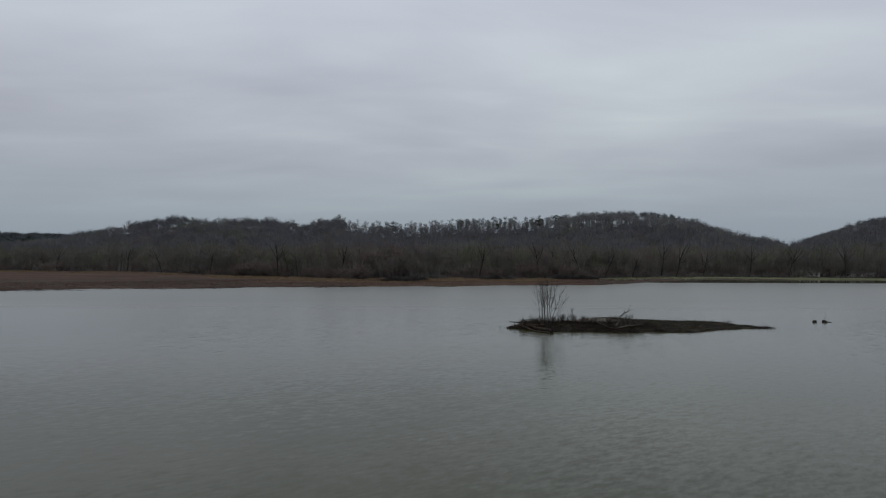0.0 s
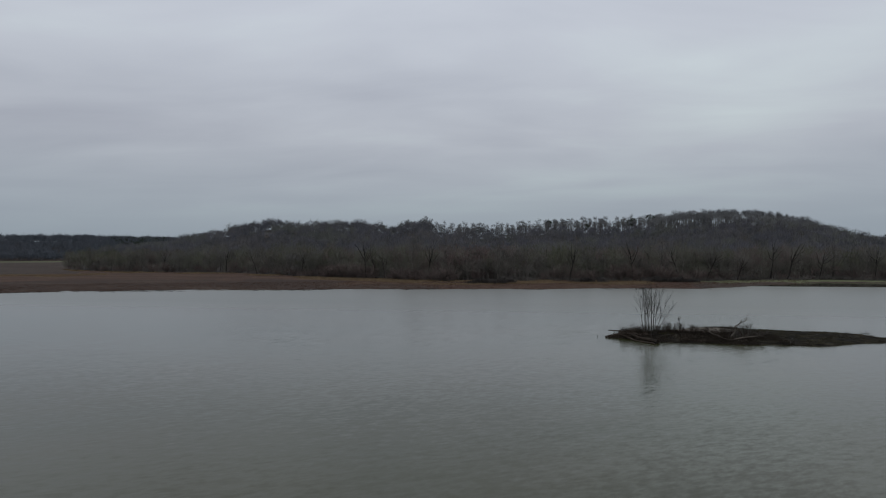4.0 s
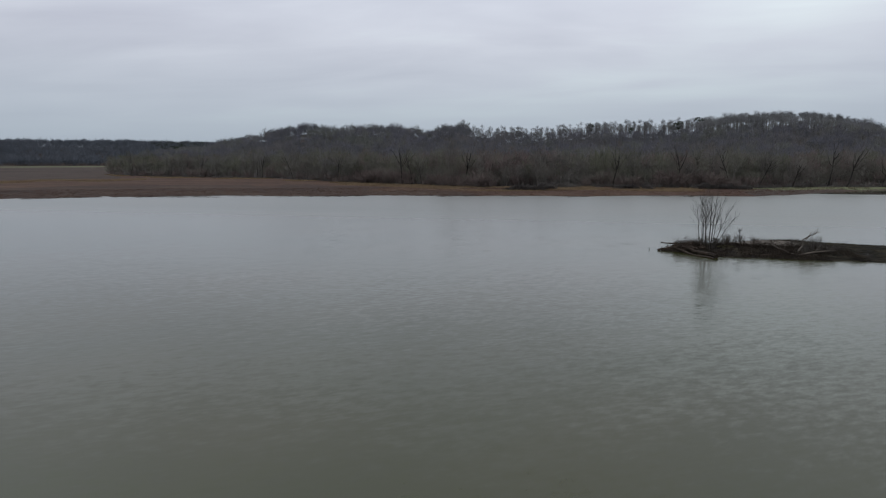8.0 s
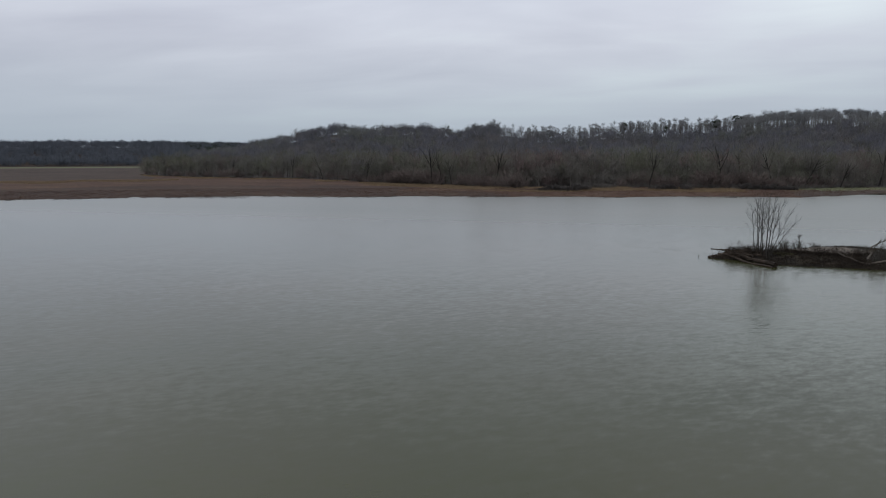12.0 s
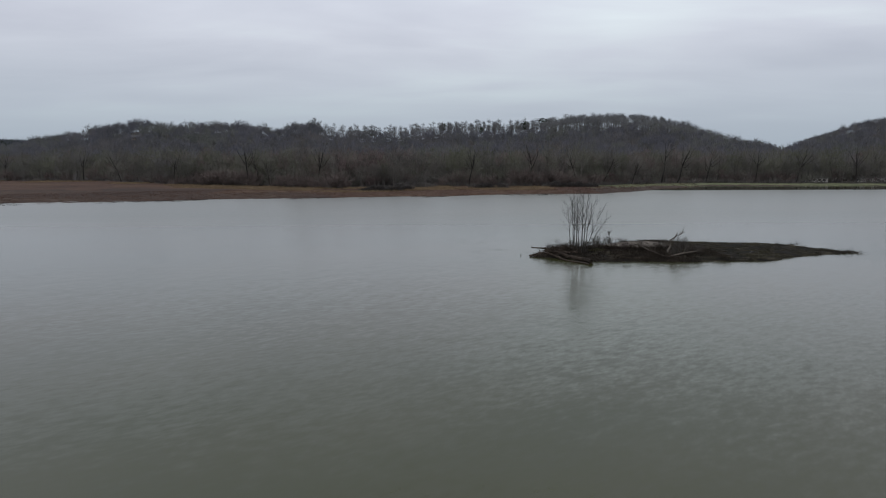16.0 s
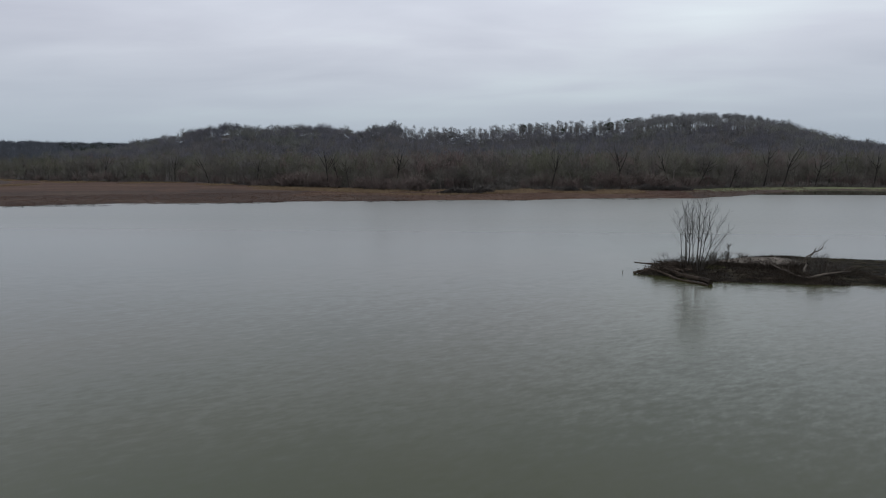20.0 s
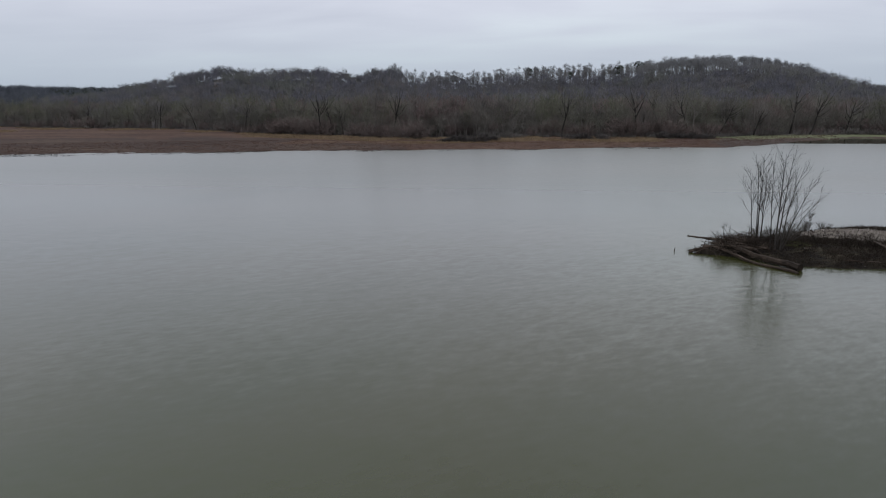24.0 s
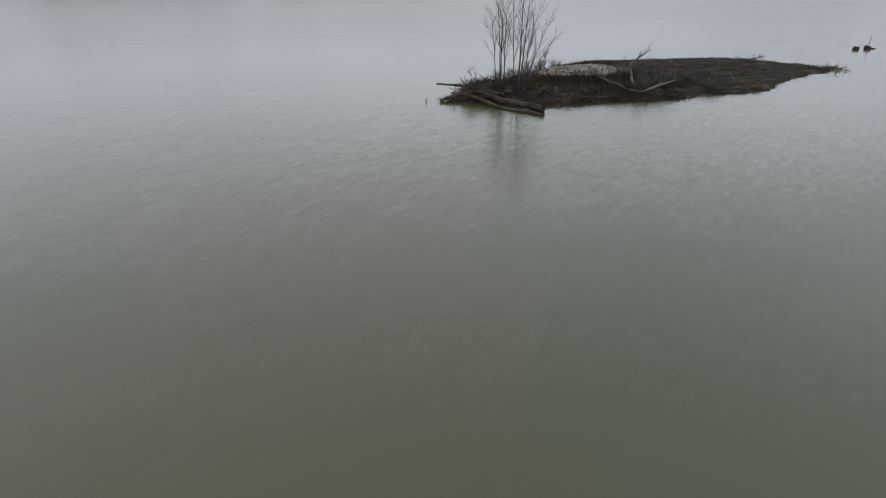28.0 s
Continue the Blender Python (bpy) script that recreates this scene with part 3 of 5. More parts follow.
def value_noise(x, y, scale, seed):
    """Smooth noise from -1 to 1 over the plan."""
    x, y = np.asarray(x, float) / scale, np.asarray(y, float) / scale
    i, j = np.floor(x), np.floor(y)
    u, w = x - i, y - j
    u, w = u * u * (3 - 2 * u), w * w * (3 - 2 * w)

    def h(a, b):
        n = np.sin(a * 127.1 + b * 311.7 + seed * 74.7) * 43758.5453
        return (n - np.floor(n)) * 2 - 1

    return (h(i, j) * (1 - u) + h(i + 1, j) * u) * (1 - w) + (h(i, j + 1) * (1 - u) + h(i + 1, j + 1) * u) * w


def fractal(x, y, scale, seed, octaves=4):
    return sum(value_noise(x, y, scale / 2 ** k, seed + k) * 0.5 ** k for k in range(octaves)) / 1.6


def smooth(lo, hi, v):
    t = np.clip((v - lo) / (hi - lo), 0, 1)
    return t * t * (3 - 2 * t)


# ---------------------------------------------------------------- the land: shore, marsh, hills
# plan in polar form about the origin: degrees right of +y, and metres
SHORE = [(-180, 420), (-90, 380), (-60, 330), (-45, 311), (-38, 301), (-29.5, 292), (-20, 285), (-10.5, 283), (-0.7, 288), (8.3, 304), (13.5, 310), (16.5, 327), (19, 368), (23, 413), (29.6, 434), (39, 470), (50, 480), (80, 470), (120, 430), (180, 420)]
TREES = [(-180, 520), (-90, 560), (-60, 900), (-46, 880), (-39.5, 800), (-38.5, 690), (-34.4, 596), (-30, 564), (-25.3, 520), (-20.4, 440), (-15.5, 404), (-8, 362), (-3, 364), (1.8, 383), (8.6, 377), (12.9, 394), (18.3, 424), (23, 446), (28, 448), (39.7, 493), (50, 515), (90, 520), (180, 520)]
RIDGE = [(-180, 12), (-90, 4), (-60, 1.2), (-40, 1.2), (-36.5, 8), (-32, 20.5), (-30, 30), (-27.8, 38.5), (-25.9, 47), (-23.2, 55), (-20.6, 50), (-17.6, 52.5), (-15.6, 52.5), (-13.4, 48.5), (-12.7, 41.5), (-11.5, 52.5), (-9.5, 56.5), (-8, 50.5), (-5.5, 49.5), (-1.5, 52.5), (1.8, 57.5), (6.5, 57.5), (10.5, 62.5), (13, 67.5), (17.1, 66.5), (19, 61.5), (20.8, 54.5), (23.2, 43.5), (25.5, 29.5), (27.4, 23.5), (29.1, 16), (31.2, 33), (33, 44), (34.7, 53), (36.3, 58), (38, 66), (39.7, 71), (41.7, 73), (50, 75), (70, 40), (90, 20), (180, 12)]
CREST = 1020.0


def table(rows, a):
    return np.interp(a, [r[0] for r in rows], [r[1] for r in rows])


def polar(x, y):
    return np.degrees(np.arctan2(x, y)), np.hypot(x, y)


def land(x, y):
    """Height of the ground."""
    a, d = polar(x, y)
    shore = table(SHORE, a) + 2.5 * fractal(x, y, 22, 3) + 5 * fractal(x, y, 70, 8)
    trees = table(TREES, a)
    ridge = table(RIDGE, a) - 9 * smooth(-10, -7.5, a) * (1 - smooth(16, 22, a))
    steep = smooth(16, 20, a)
    flat = np.clip((d - shore) * (0.020 + 0.06 * steep), -1.6, 0.45 + 0.3 * steep)
    flat = flat + smooth(-30, 10, d - shore) * (0.07 * fractal(x, y, 6, 5) + 0.10 * fractal(x, y, 25, 6)) * (1 - 0.6 * steep) * (1 + 1.4 * (1 - smooth(-30, -8, a)))
    rise = smooth(0, 60, d - trees) * 1.2
    foot = np.maximum(trees + 90, 560)
    hill = ridge * np.clip((d - foot) / (CREST - foot), 0, 1) ** 1.35 * (1 - 0.75 * smooth(CREST, CREST + 260, d))
    hill = hill * (1 + 0.04 * fractal(x, y, 120, 11))
    # a lower wooded ridge far off beyond the marsh
    far = 46 * smooth(1500, 1900, d) * (1 - 0.5 * smooth(1950, 2600, d)) * (1 - smooth(-30, -24, a)) * (1 + 0.10 * fractal(x, y, 300, 14))
    return flat + rise + np.maximum(hill, far)


def build_ground():
    az = np.concatenate([np.arange(-180, -56, 4), np.arange(-56, 56, 0.25), np.arange(56, 180, 4)])
    rad = np.concatenate([[1, 60, 150, 220, 250], np.arange(258, 300, 3.0), np.arange(300, 460, 3.5), np.arange(460, 640, 9), np.arange(640, 1400, 22), [1450, 1550, 1650, 1750, 1850, 1950, 2100, 2400, 3000, 3800, 4600]])
    A, R = np.meshgrid(np.radians(az), rad, indexing="ij")
    x, y = R * np.sin(A), R * np.cos(A)
    z = land(x, y)
    v = np.stack([x, y, z], -1).reshape(-1, 3)
    n, m = len(az), len(rad)
    i, j = np.meshgrid(np.arange(n), np.arange(m - 1), indexing="ij")
    p, q = i * m + j, ((i + 1) % n) * m + j
    f = np.concatenate([np.stack([p, p + 1, q + 1], -1).reshape(-1, 3), np.stack([p, q + 1, q], -1).reshape(-1, 3)])
    c = v[f].mean(1)
    a, d = polar(c[:, 0], c[:, 1])
    wood = d > table(TREES, a) + 4 * value_noise(c[:, 0], c[:, 1], 15, 2)
    wet = (a > 14.5 + 1.5 * value_noise(c[:, 0], c[:, 1], 12, 4)) & ~wood
    grass = (a > 12.5 + 4 * value_noise(c[:, 0], c[:, 1], 14, 16)) & (d > table(SHORE, a) + 2 + (0.55 * (table(TREES, a) - table(SHORE, a)) - 2) * (1 - smooth(16, 23, a)) + 4 * value_noise(c[:, 0], c[:, 1], 20, 12)) & ~wood
    left = (a < -38) & (d > 560 + 25 * value_noise(c[:, 0], c[:, 1], 90, 7))
    pale = (a < -36) & (d > 1240) & (d < 1480)
    dark = (a < -17 + 14 * fractal(c[:, 0], c[:, 1], 60, 19)) & (d < table(SHORE, a) * 0.4 + 0.6 * np.minimum(table(TREES, a), 480) + 14 * fractal(c[:, 0], c[:, 1], 40, 20))
    slot = np.where(pale, 2, np.where(left, 3, np.where(wood, 1, np.where(grass, 2, np.where(wet, 3, np.where(dark, 4, 0))))))
    ob = new("ground", tri_mesh("ground", v, f, slot, ["ground", "litter", "bank", "far_marsh", "dark_marsh"], True))
    tagged(ob, "brown marsh flats rising to leaf-strewn wooded hills", "ground", kind="structure")


def build_water():
    v = np.array([(-4500, -4500, 0), (4500, -4500, 0), (4500, 4500, 0), (-4500, 4500, 0)], float)
    f = np.array([(0, 1, 2), (0, 2, 3)])
    ob = new("water", tri_mesh("water", v, f, np.zeros(2), ["water"]))
    tagged(ob, "grey-green rippled shallow lake under an overcast sky", "water", kind="structure")


build_ground()
build_water()

# ---------------------------------------------------------------- woods


def place(n, a0, a1, depth, rng, power=1.0):
    """Random places past the line of the trees, thicker towards it."""
    a = rng.uniform(a0, a1, n)
    d = table(TREES, a) + depth[0] + (depth[1] - depth[0]) * rng.uniform(0, 1, n) ** power
    return d * np.sin(np.radians(a)), d * np.cos(np.radians(a))


HOUSE_AZ, HOUSE_D = -23.6, 935.0      # a tan house half hidden on the wooded hillside


def box(geo, x0, y0, z0, x1, y1, z1):
    v = [(x, y, z) for x in (x0, x1) for y in (y0, y1) for z in (z0, z1)]
    q = [(0, 1, 3, 2), (4, 6, 7, 5), (0, 4, 5, 1), (2, 3, 7, 6), (0, 2, 6, 4), (1, 5, 7, 3)]
    geo.add(v, [t for a, b, c, d in q for t in ((a, b, c), (a, c, d))])


def build_house():
    x, y = HOUSE_D * math.sin(radians(HOUSE_AZ)), HOUSE_D * math.cos(radians(HOUSE_AZ))
    z = float(land(np.array([x]), np.array([y]))[0])
    ob = thing("house", Matrix.Translation((x, y, z)) @ Matrix.Rotation(radians(-HOUSE_AZ), 4, "Z") @ Matrix.Diagonal((0.72, 0.8, 0.8, 1)), "small tan house half hidden among hillside trees", "house")
    g = Geo()
    box(g, -6, -4, -3.5, 6, 4, 4.4)
    part("wall", g, ["wall"], ob)
    g = Geo()
    g.add([(-6.6, -4.7, 4.2), (6.6, -4.7, 4.2), (6.6, 4.7, 4.2), (-6.6, 4.7, 4.2), (-6.6, 0, 7.4), (6.6, 0, 7.4)], [(0, 1, 5), (0, 5, 4), (2, 3, 4), (2, 4, 5), (1, 2, 5), (3, 0, 4), (0, 2, 1), (0, 3, 2)])
    part("roof", g, ["roof"], ob)
    for wx in (-4.4, -1.6, 2.4):
        g = Geo()
        box(g, wx, -4.08, 1.2, wx + 1.5, -3.95, 3.2)
        part("window", g, ["pane"], ob)


build_house()


def build_cabins():
    for az, length in ((30.6, 12.0), (33.6, 22.0)):
        d = float(table(TREES, az)) + 14
        x, y = d * math.sin(radians(az)), d * math.cos(radians(az))
        z = float(land(np.array([x]), np.array([y]))[0])
        ob = thing("cabin", Matrix.Translation((x, y, z)) @ Matrix.Rotation(radians(-az), 4, "Z"), "long low pale cabin half hidden behind bare shore trees", "building", "cabins on the shore")
        g = Geo()
        box(g, -length / 2, 0, -0.3, length / 2, 4, 2.6)
        part("wall", g, ["pale"], ob)
        g = Geo()
        h = length / 2 + 0.4
        g.add([(-h, -0.5, 2.5), (h, -0.5, 2.5), (h, 4.5, 2.5), (-h, 4.5, 2.5), (-h, 2, 3.6), (h, 2, 3.6)], [(0, 1, 5), (0, 5, 4), (2, 3, 4), (2, 4, 5), (1, 2, 5), (3, 0, 4), (0, 2, 1), (0, 3, 2)])
        part("roof", g, ["roof"], ob)
        for k in range(4):
            g = Geo()
            wx = -length / 2 + 1.0 + k * (length - 2) / 3.6
            box(g, wx, -0.07, 0.7, wx + 1.3, 0.05, 1.9)
            part("window", g, ["pane"], ob)


build_cabins()


def polar_xy(a, d):
    return d * np.sin(np.radians(a)), d * np.cos(np.radians(a))


def patchy(x, y, size, shares, rng, seed, bias=0.0):
    """A kind for each place, gathered in patches: shares are the parts of each kind."""
    v = 0.5 + 0.5 * fractal(x, y, size, seed, 2) + rng.normal(0, 0.17, len(x)) + bias
    order = np.argsort(np.argsort(v)) / max(1, len(x))
    return np.searchsorted(np.cumsum(shares)[:-1], order)


def build_woods():
    rng = np.random.default_rng(21)
    wide_crowns = [soft_tree(rng, h, w, lo, 165, 9, 0.30, 1.7) for h, w, lo in ((20, 11, 0.15), (22, 10, 0.25), (17, 11.5, 0.1), (19, 12, 0.2), (15, 10, 0.05), (22, 9, 0.2), (18, 8, 0.2))]
    hill_crowns = [soft_tree(rng, h, w, lo, 155, 8, 0.44, 2.2) for h, w, lo in ((20, 11, 0.15), (21, 12, 0.2), (18, 12, 0.1), (19, 10, 0.15), (17, 11, 0.1), (22, 10, 0.25))]
    ridge_crowns = [soft_tree(rng, h, w, lo, 260, 9, 0.42, 1.6, 0.010, 7, 0.14) for h, w, lo in ((20, 11, 0.15), (21, 12, 0.2), (18, 12, 0.15), (19, 10, 0.2), (21, 10, 0.2))]
    slender = [soft_tree(rng, h, w, lo, 190, 11, 0.21, 2.2, 0.008, 11, 0.11) for h, w, lo in ((28, 8, 0.22), (30, 6.5, 0.25), (26, 8, 0.18), (29, 6, 0.3), (31, 7, 0.34), (22, 7, 0.15))]
    stand = [soft_tree(rng, h, w, lo, 210, 9, 0.30, 1.8, 0.015, 7, 0.15) for h, w, lo in ((28, 9, 0.52), (30, 10, 0.55), (27, 9, 0.5), (29, 8.5, 0.56))]
    low_bush = [soft_tree(rng, h, w, 0.0, 90, 7, 0.52, 1.7, 0.010, 3, 0.17) for h, w in ((8, 8), (6, 7), (10, 8))]
    # flat land behind the shore
    x, y = place(2500, -39, 47, (8, 175), rng, 1.3)
    kind = patchy(x, y, 38, (0.26, 0.26, 0.32, 0.16), rng, 71, -0.40 * np.exp(-((polar(x, y)[0] + 8) / 9) ** 2))
    ob = scatter_mesh("lowland_woods", wide_crowns, ["bark", "wine_twig", "twig", "olive_twig", "pale_twig"], x, y, land(x, y) - 0.2, rng.uniform(0.60, 1.08, len(x)), rng.uniform(0.9, 1.1, len(x)), rng, 0.05, kind)
    tagged(ob, "dense leafless grey, olive and reddish woods on the flat shore", "woods", kind="stuff")
    # hillside, with the blue of aerial haze in part of its twig colours
    a, d = rng.uniform(-37, 47, 4300), np.sqrt(rng.uniform(560 ** 2, 1018 ** 2, 4300))
    keep = (d > table(TREES, a) + 140) & ((d < 985) | (a < -9) | (a > 22)) & ~((np.abs(a - HOUSE_AZ) < 0.35) & (d > HOUSE_D - 30) & (d < HOUSE_D + 6))
    a, d = a[keep], d[keep]
    x, y = polar_xy(a, d)
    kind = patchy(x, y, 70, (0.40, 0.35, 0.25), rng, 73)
    ob = scatter_mesh("hillside_woods", hill_crowns, ["bark", "hill_haze_twig", "hill_haze_violet", "hill_olive"], x, y, land(x, y) - 0.2, rng.uniform(0.75, 1.08, len(x)) * np.where((a > 29) & (d > 900), 0.65, 1.0), rng.uniform(0.8, 1.0, len(x)), rng, 0.03, kind)
    tagged(ob, "leafless brown woods covering the hillsides, tinted blue-grey as by haze", "woods", kind="stuff")
    # along the crest, against the sky: closed round crowns, open slender trees where the ridge dips, and a tall pale-trunked stand
    a, d = rng.uniform(-36, 47, 2100), CREST + rng.uniform(-60, 28, 2100)
    x, y = polar_xy(a, d)
    edge = a + rng.normal(0, 0.9, len(a))
    part_of = np.where((edge > -8.6) & (edge < 11.2), 1, np.where((edge >= 11.2) & (edge < 20.5), 2, 0))
    keep = (part_of == 0) & (rng.uniform(0, 1, len(a)) < 0.62)
    low = np.where(d < CREST - 35, 0.8, 1.0) * np.where(a > 29, 0.6, 1.0)
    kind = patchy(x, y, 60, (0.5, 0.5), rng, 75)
    ob = scatter_mesh("ridge_woods", ridge_crowns, ["bark", "crest_twig", "hill_haze_violet"], x[keep], y[keep], land(x[keep], y[keep]) - 1.0, rng.uniform(0.75, 1.0, keep.sum()) * low[keep], rng.uniform(0.9, 1.1, keep.sum()), rng, 0.03, kind[keep])
    tagged(ob, "closed round crowns of bare trees along the hill's crest", "woods", kind="stuff")
    keep = (part_of == 1) & (value_noise(x, y, 24, 4) > -0.55) & (d > CREST - 45)
    ob = scatter_mesh("slender_ridge_woods", slender, ["bark", "crest_twig"], x[keep], y[keep], land(x[keep], y[keep]) - 1.0, rng.uniform(0.70, 1.04, keep.sum()), rng.uniform(0.95, 1.08, keep.sum()), rng, 0.03)
    tagged(ob, "tall slender bare trees along the crest of the hill", "woods", kind="stuff")
    sa, sd = rng.uniform(10.4, 22.5, 430), CREST + 15 - 105 * rng.uniform(0, 1, 430)
    sx, sy = polar_xy(sa, sd)
    ob = scatter_mesh("pale_trunked_woods", stand, ["pale_bark", "crest_twig"], sx, sy, land(sx, sy) - 0.8, rng.uniform(0.78, 1.0, 430) * (1 - 0.30 * smooth(16, 22, sa)) * (0.88 + 0.12 * smooth(10.5, 13, sa)), rng.uniform(0.95, 1.05, 430), rng, 0.02)
    tagged(ob, "close stand of tall pale-trunked bare trees on the summit", "woods", kind="stuff")
    # undergrowth along the crest and at the foot of the shore trees
    a, d = np.concatenate([rng.uniform(-36, 47, 620), rng.uniform(28, 47, 420)]), np.concatenate([CREST + rng.uniform(-45, 8, 620), CREST + 8 - 120 * rng.uniform(0, 1, 420) ** 1.4])
    hx, hy = polar_xy(a, d)
    ob = scatter_mesh("crest_undergrowth", low_bush, ["bark", "hill_haze_twig", "hill_haze_violet"], hx, hy, land(hx, hy) - 0.8, rng.uniform(0.8, 1.2, len(hx)), rng.uniform(0.9, 1.1, len(hx)), rng, 0.05, patchy(hx, hy, 60, (0.5, 0.5), rng, 77))
    tagged(ob, "dense bare undergrowth along the crest", "undergrowth", kind="stuff")
    x, y = place(900, -39, 47, (3, 45), rng, 1.2)
    ob = scatter_mesh("undergrowth", low_bush, ["bark", "twig", "wine_twig", "grey_twig"], x, y, land(x, y) - 0.2, rng.uniform(0.5, 1.0, len(x)), rng.uniform(0.8, 1.1, len(x)), rng, 0.05, patchy(x, y, 22, (0.4, 0.35, 0.25), rng, 79))
    tagged(ob, "bare grey-brown undergrowth and young trees", "undergrowth", kind="stuff")
    # far ridge beyond the marsh: mixed pine and hardwood
    pines = [soft_tree(rng, h, 11, 0.05, 150, 9, 0.9, 2.2, 0.012, 3, 0.16) for h in (17, 18, 16)]
    a, d = rng.uniform(-56, -27, 2700), 1470 + 460 * rng.uniform(0, 1, 2700) ** 0.9
    x, y = d * np.sin(np.radians(a)), d * np.cos(np.radians(a))
    # far hardwoods wear a twig colour with the haze mixed in
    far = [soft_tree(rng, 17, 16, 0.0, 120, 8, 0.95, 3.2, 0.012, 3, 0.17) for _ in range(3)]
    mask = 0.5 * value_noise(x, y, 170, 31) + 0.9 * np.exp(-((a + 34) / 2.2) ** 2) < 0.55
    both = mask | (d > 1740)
    ob = scatter_mesh("far_woods", far, ["bark", "far_haze_twig"], x[both], y[both], land(x[both], y[both]) - 0.5, rng.uniform(0.8, 1.1, both.sum()), rng.uniform(0.9, 1.1, both.sum()), rng)
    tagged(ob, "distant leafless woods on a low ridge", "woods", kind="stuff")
    mask = ~mask
    ob = scatter_mesh("far_pine_woods", pines, ["bark", "needles"], x[mask], y[mask], land(x[mask], y[mask]), rng.uniform(0.8, 1.1, mask.sum()), rng.uniform(0.9, 1.1, mask.sum()), rng)
    tagged(ob, "distant dark green pine woods on a low ridge", "woods", kind="stuff")


build_woods()


def turned(x, y, z, rng, scale, tall=1.0):
    return Matrix.Translation((x, y, z)) @ Matrix.Rotation(rng.uniform(0, 6.28), 4, "Z") @ Matrix.Diagonal((scale, scale, scale * tall, 1))


def plant(name, geo, mats, label, category, group, parts=("trunk", "crown")):
    """A plant as a thing with its two parts, at the origin."""
    ob = thing(name, Matrix.Identity(4), label, category, group)
    for p, g, m in zip(parts, geo, mats):
        part(p, g, [m], ob)
    return ob


def scatter_things(models, places, rng):
    """Copies of the models over the places; each model itself takes the first place that falls to it."""
    used = set()
    for n, (x, y, scale, tall) in enumerate(places):
        k = int(rng.integers(0, len(models)))
        z = float(land(np.array([x]), np.array([y]))[0]) - 0.15
        m = turned(x, y, z, rng, scale, tall)
        if k in used:
            copy_thing(models[k], m)
        else:
            used.add(k)
            FIRST.append((models[k], m))


FIRST = []


def build_shore_trees():
    rng = np.random.default_rng(77)
    label = "bare grey-brown tree at the edge of the marsh"
    models = []
    for h, w, lo, lean in ((21, 11, 0.25, 0.06), (19, 12, 0.2, 0.12), (23, 10, 0.3, 0.05), (17, 11, 0.2, 0.16), (20, 10, 0.3, 0.22), (16, 9, 0.15, 0.10), (22, 10, 0.35, 0.08)):
        models.append(plant("tree", haze(rng, bare_tree(rng, h, w, lo, 12, 4, 7, 5, 0.11, 0.10, lean, 1, 0.012), h, w, lo * 0.6, 760, 0.12, 1.0, 14), ("bark", ("twig", "olive_twig", "grey_twig")[len(models) % 3]), label, "tree", "trees along the lake shore"))
    slim = []
    for h, n in ((14, 4), (12, 5), (15, 3)):
        slim.append(plant("sapling_clump", haze(rng, bare_tree(rng, h, 7, 0.15, 12, 3, 6, 4, 0.10, 0.11, 0.10, n, 0.006), h, 8, 0.1, 460, 0.11, 0.9), ("bark", "twig"), "clump of slim bare grey saplings at the marsh edge", "tree", "saplings along the lake shore"))
    dark = [plant("tree", bare_tree(rng, h, w, lo, 9, 3, 4, 7, 0.08, 0.08, 0.03, 1, 0.019), ("dark_bark", "grey_twig"), "tall dark-trunked bare tree with spreading limbs at the marsh edge", "tree", "dark-trunked trees along the lake shore") for h, w, lo in ((21, 15, 0.3), (19, 11, 0.35), (23, 12, 0.4))]
    for k, (a, lean) in enumerate(((8.8, 0), (17.0, 14), (19.4, 20), (20.6, 16), (22.8, 10), (12.6, -8), (3.4, 5), (-13.2, -4), (-14.0, 3), (-14.9, 5), (-20.6, 4), (-24.4, -5), (-27.0, 6), (26.3, 12), (29.2, 6), (33.0, 8), (14.6, 25), (-9.4, 2), (-32, 4))):
        d = float(table(TREES, a)) - 2 + 3 * (k % 3)
        x, y = d * math.sin(radians(a)), d * math.cos(radians(a))
        z = float(land(np.array([x]), np.array([y]))[0]) - 0.15
        m = Matrix.Translation((x, y, z)) @ Matrix.Rotation(radians(lean), 4, "Y") @ turned(0, 0, 0, rng, rng.uniform(0.95, 1.25))
        if k < 3:
            FIRST.append((dark[k], m))
        else:
            copy_thing(dark[k % 3], m)
    spots = []
    for k in range(215):
        a = -38.5 + 85 * (k + rng.uniform(0, 1)) / 215
        d = float(table(TREES, a)) + rng.uniform(0, 30)
        spots.append((d * math.sin(radians(a)), d * math.cos(radians(a)), rng.uniform(0.62, 1.1), rng.uniform(0.9, 1.15)))
    scatter_things(models, spots, rng)
    spots = []
    for k in range(150):
        a = -38.5 + 85 * (k + rng.uniform(0, 1)) / 150
        d = float(table(TREES, a)) + rng.uniform(-3, 10)
        spots.append((d * math.sin(radians(a)), d * math.cos(radians(a)), rng.uniform(0.6, 1.1), rng.uniform(0.85, 1.1)))
    scatter_things(slim, spots, rng)


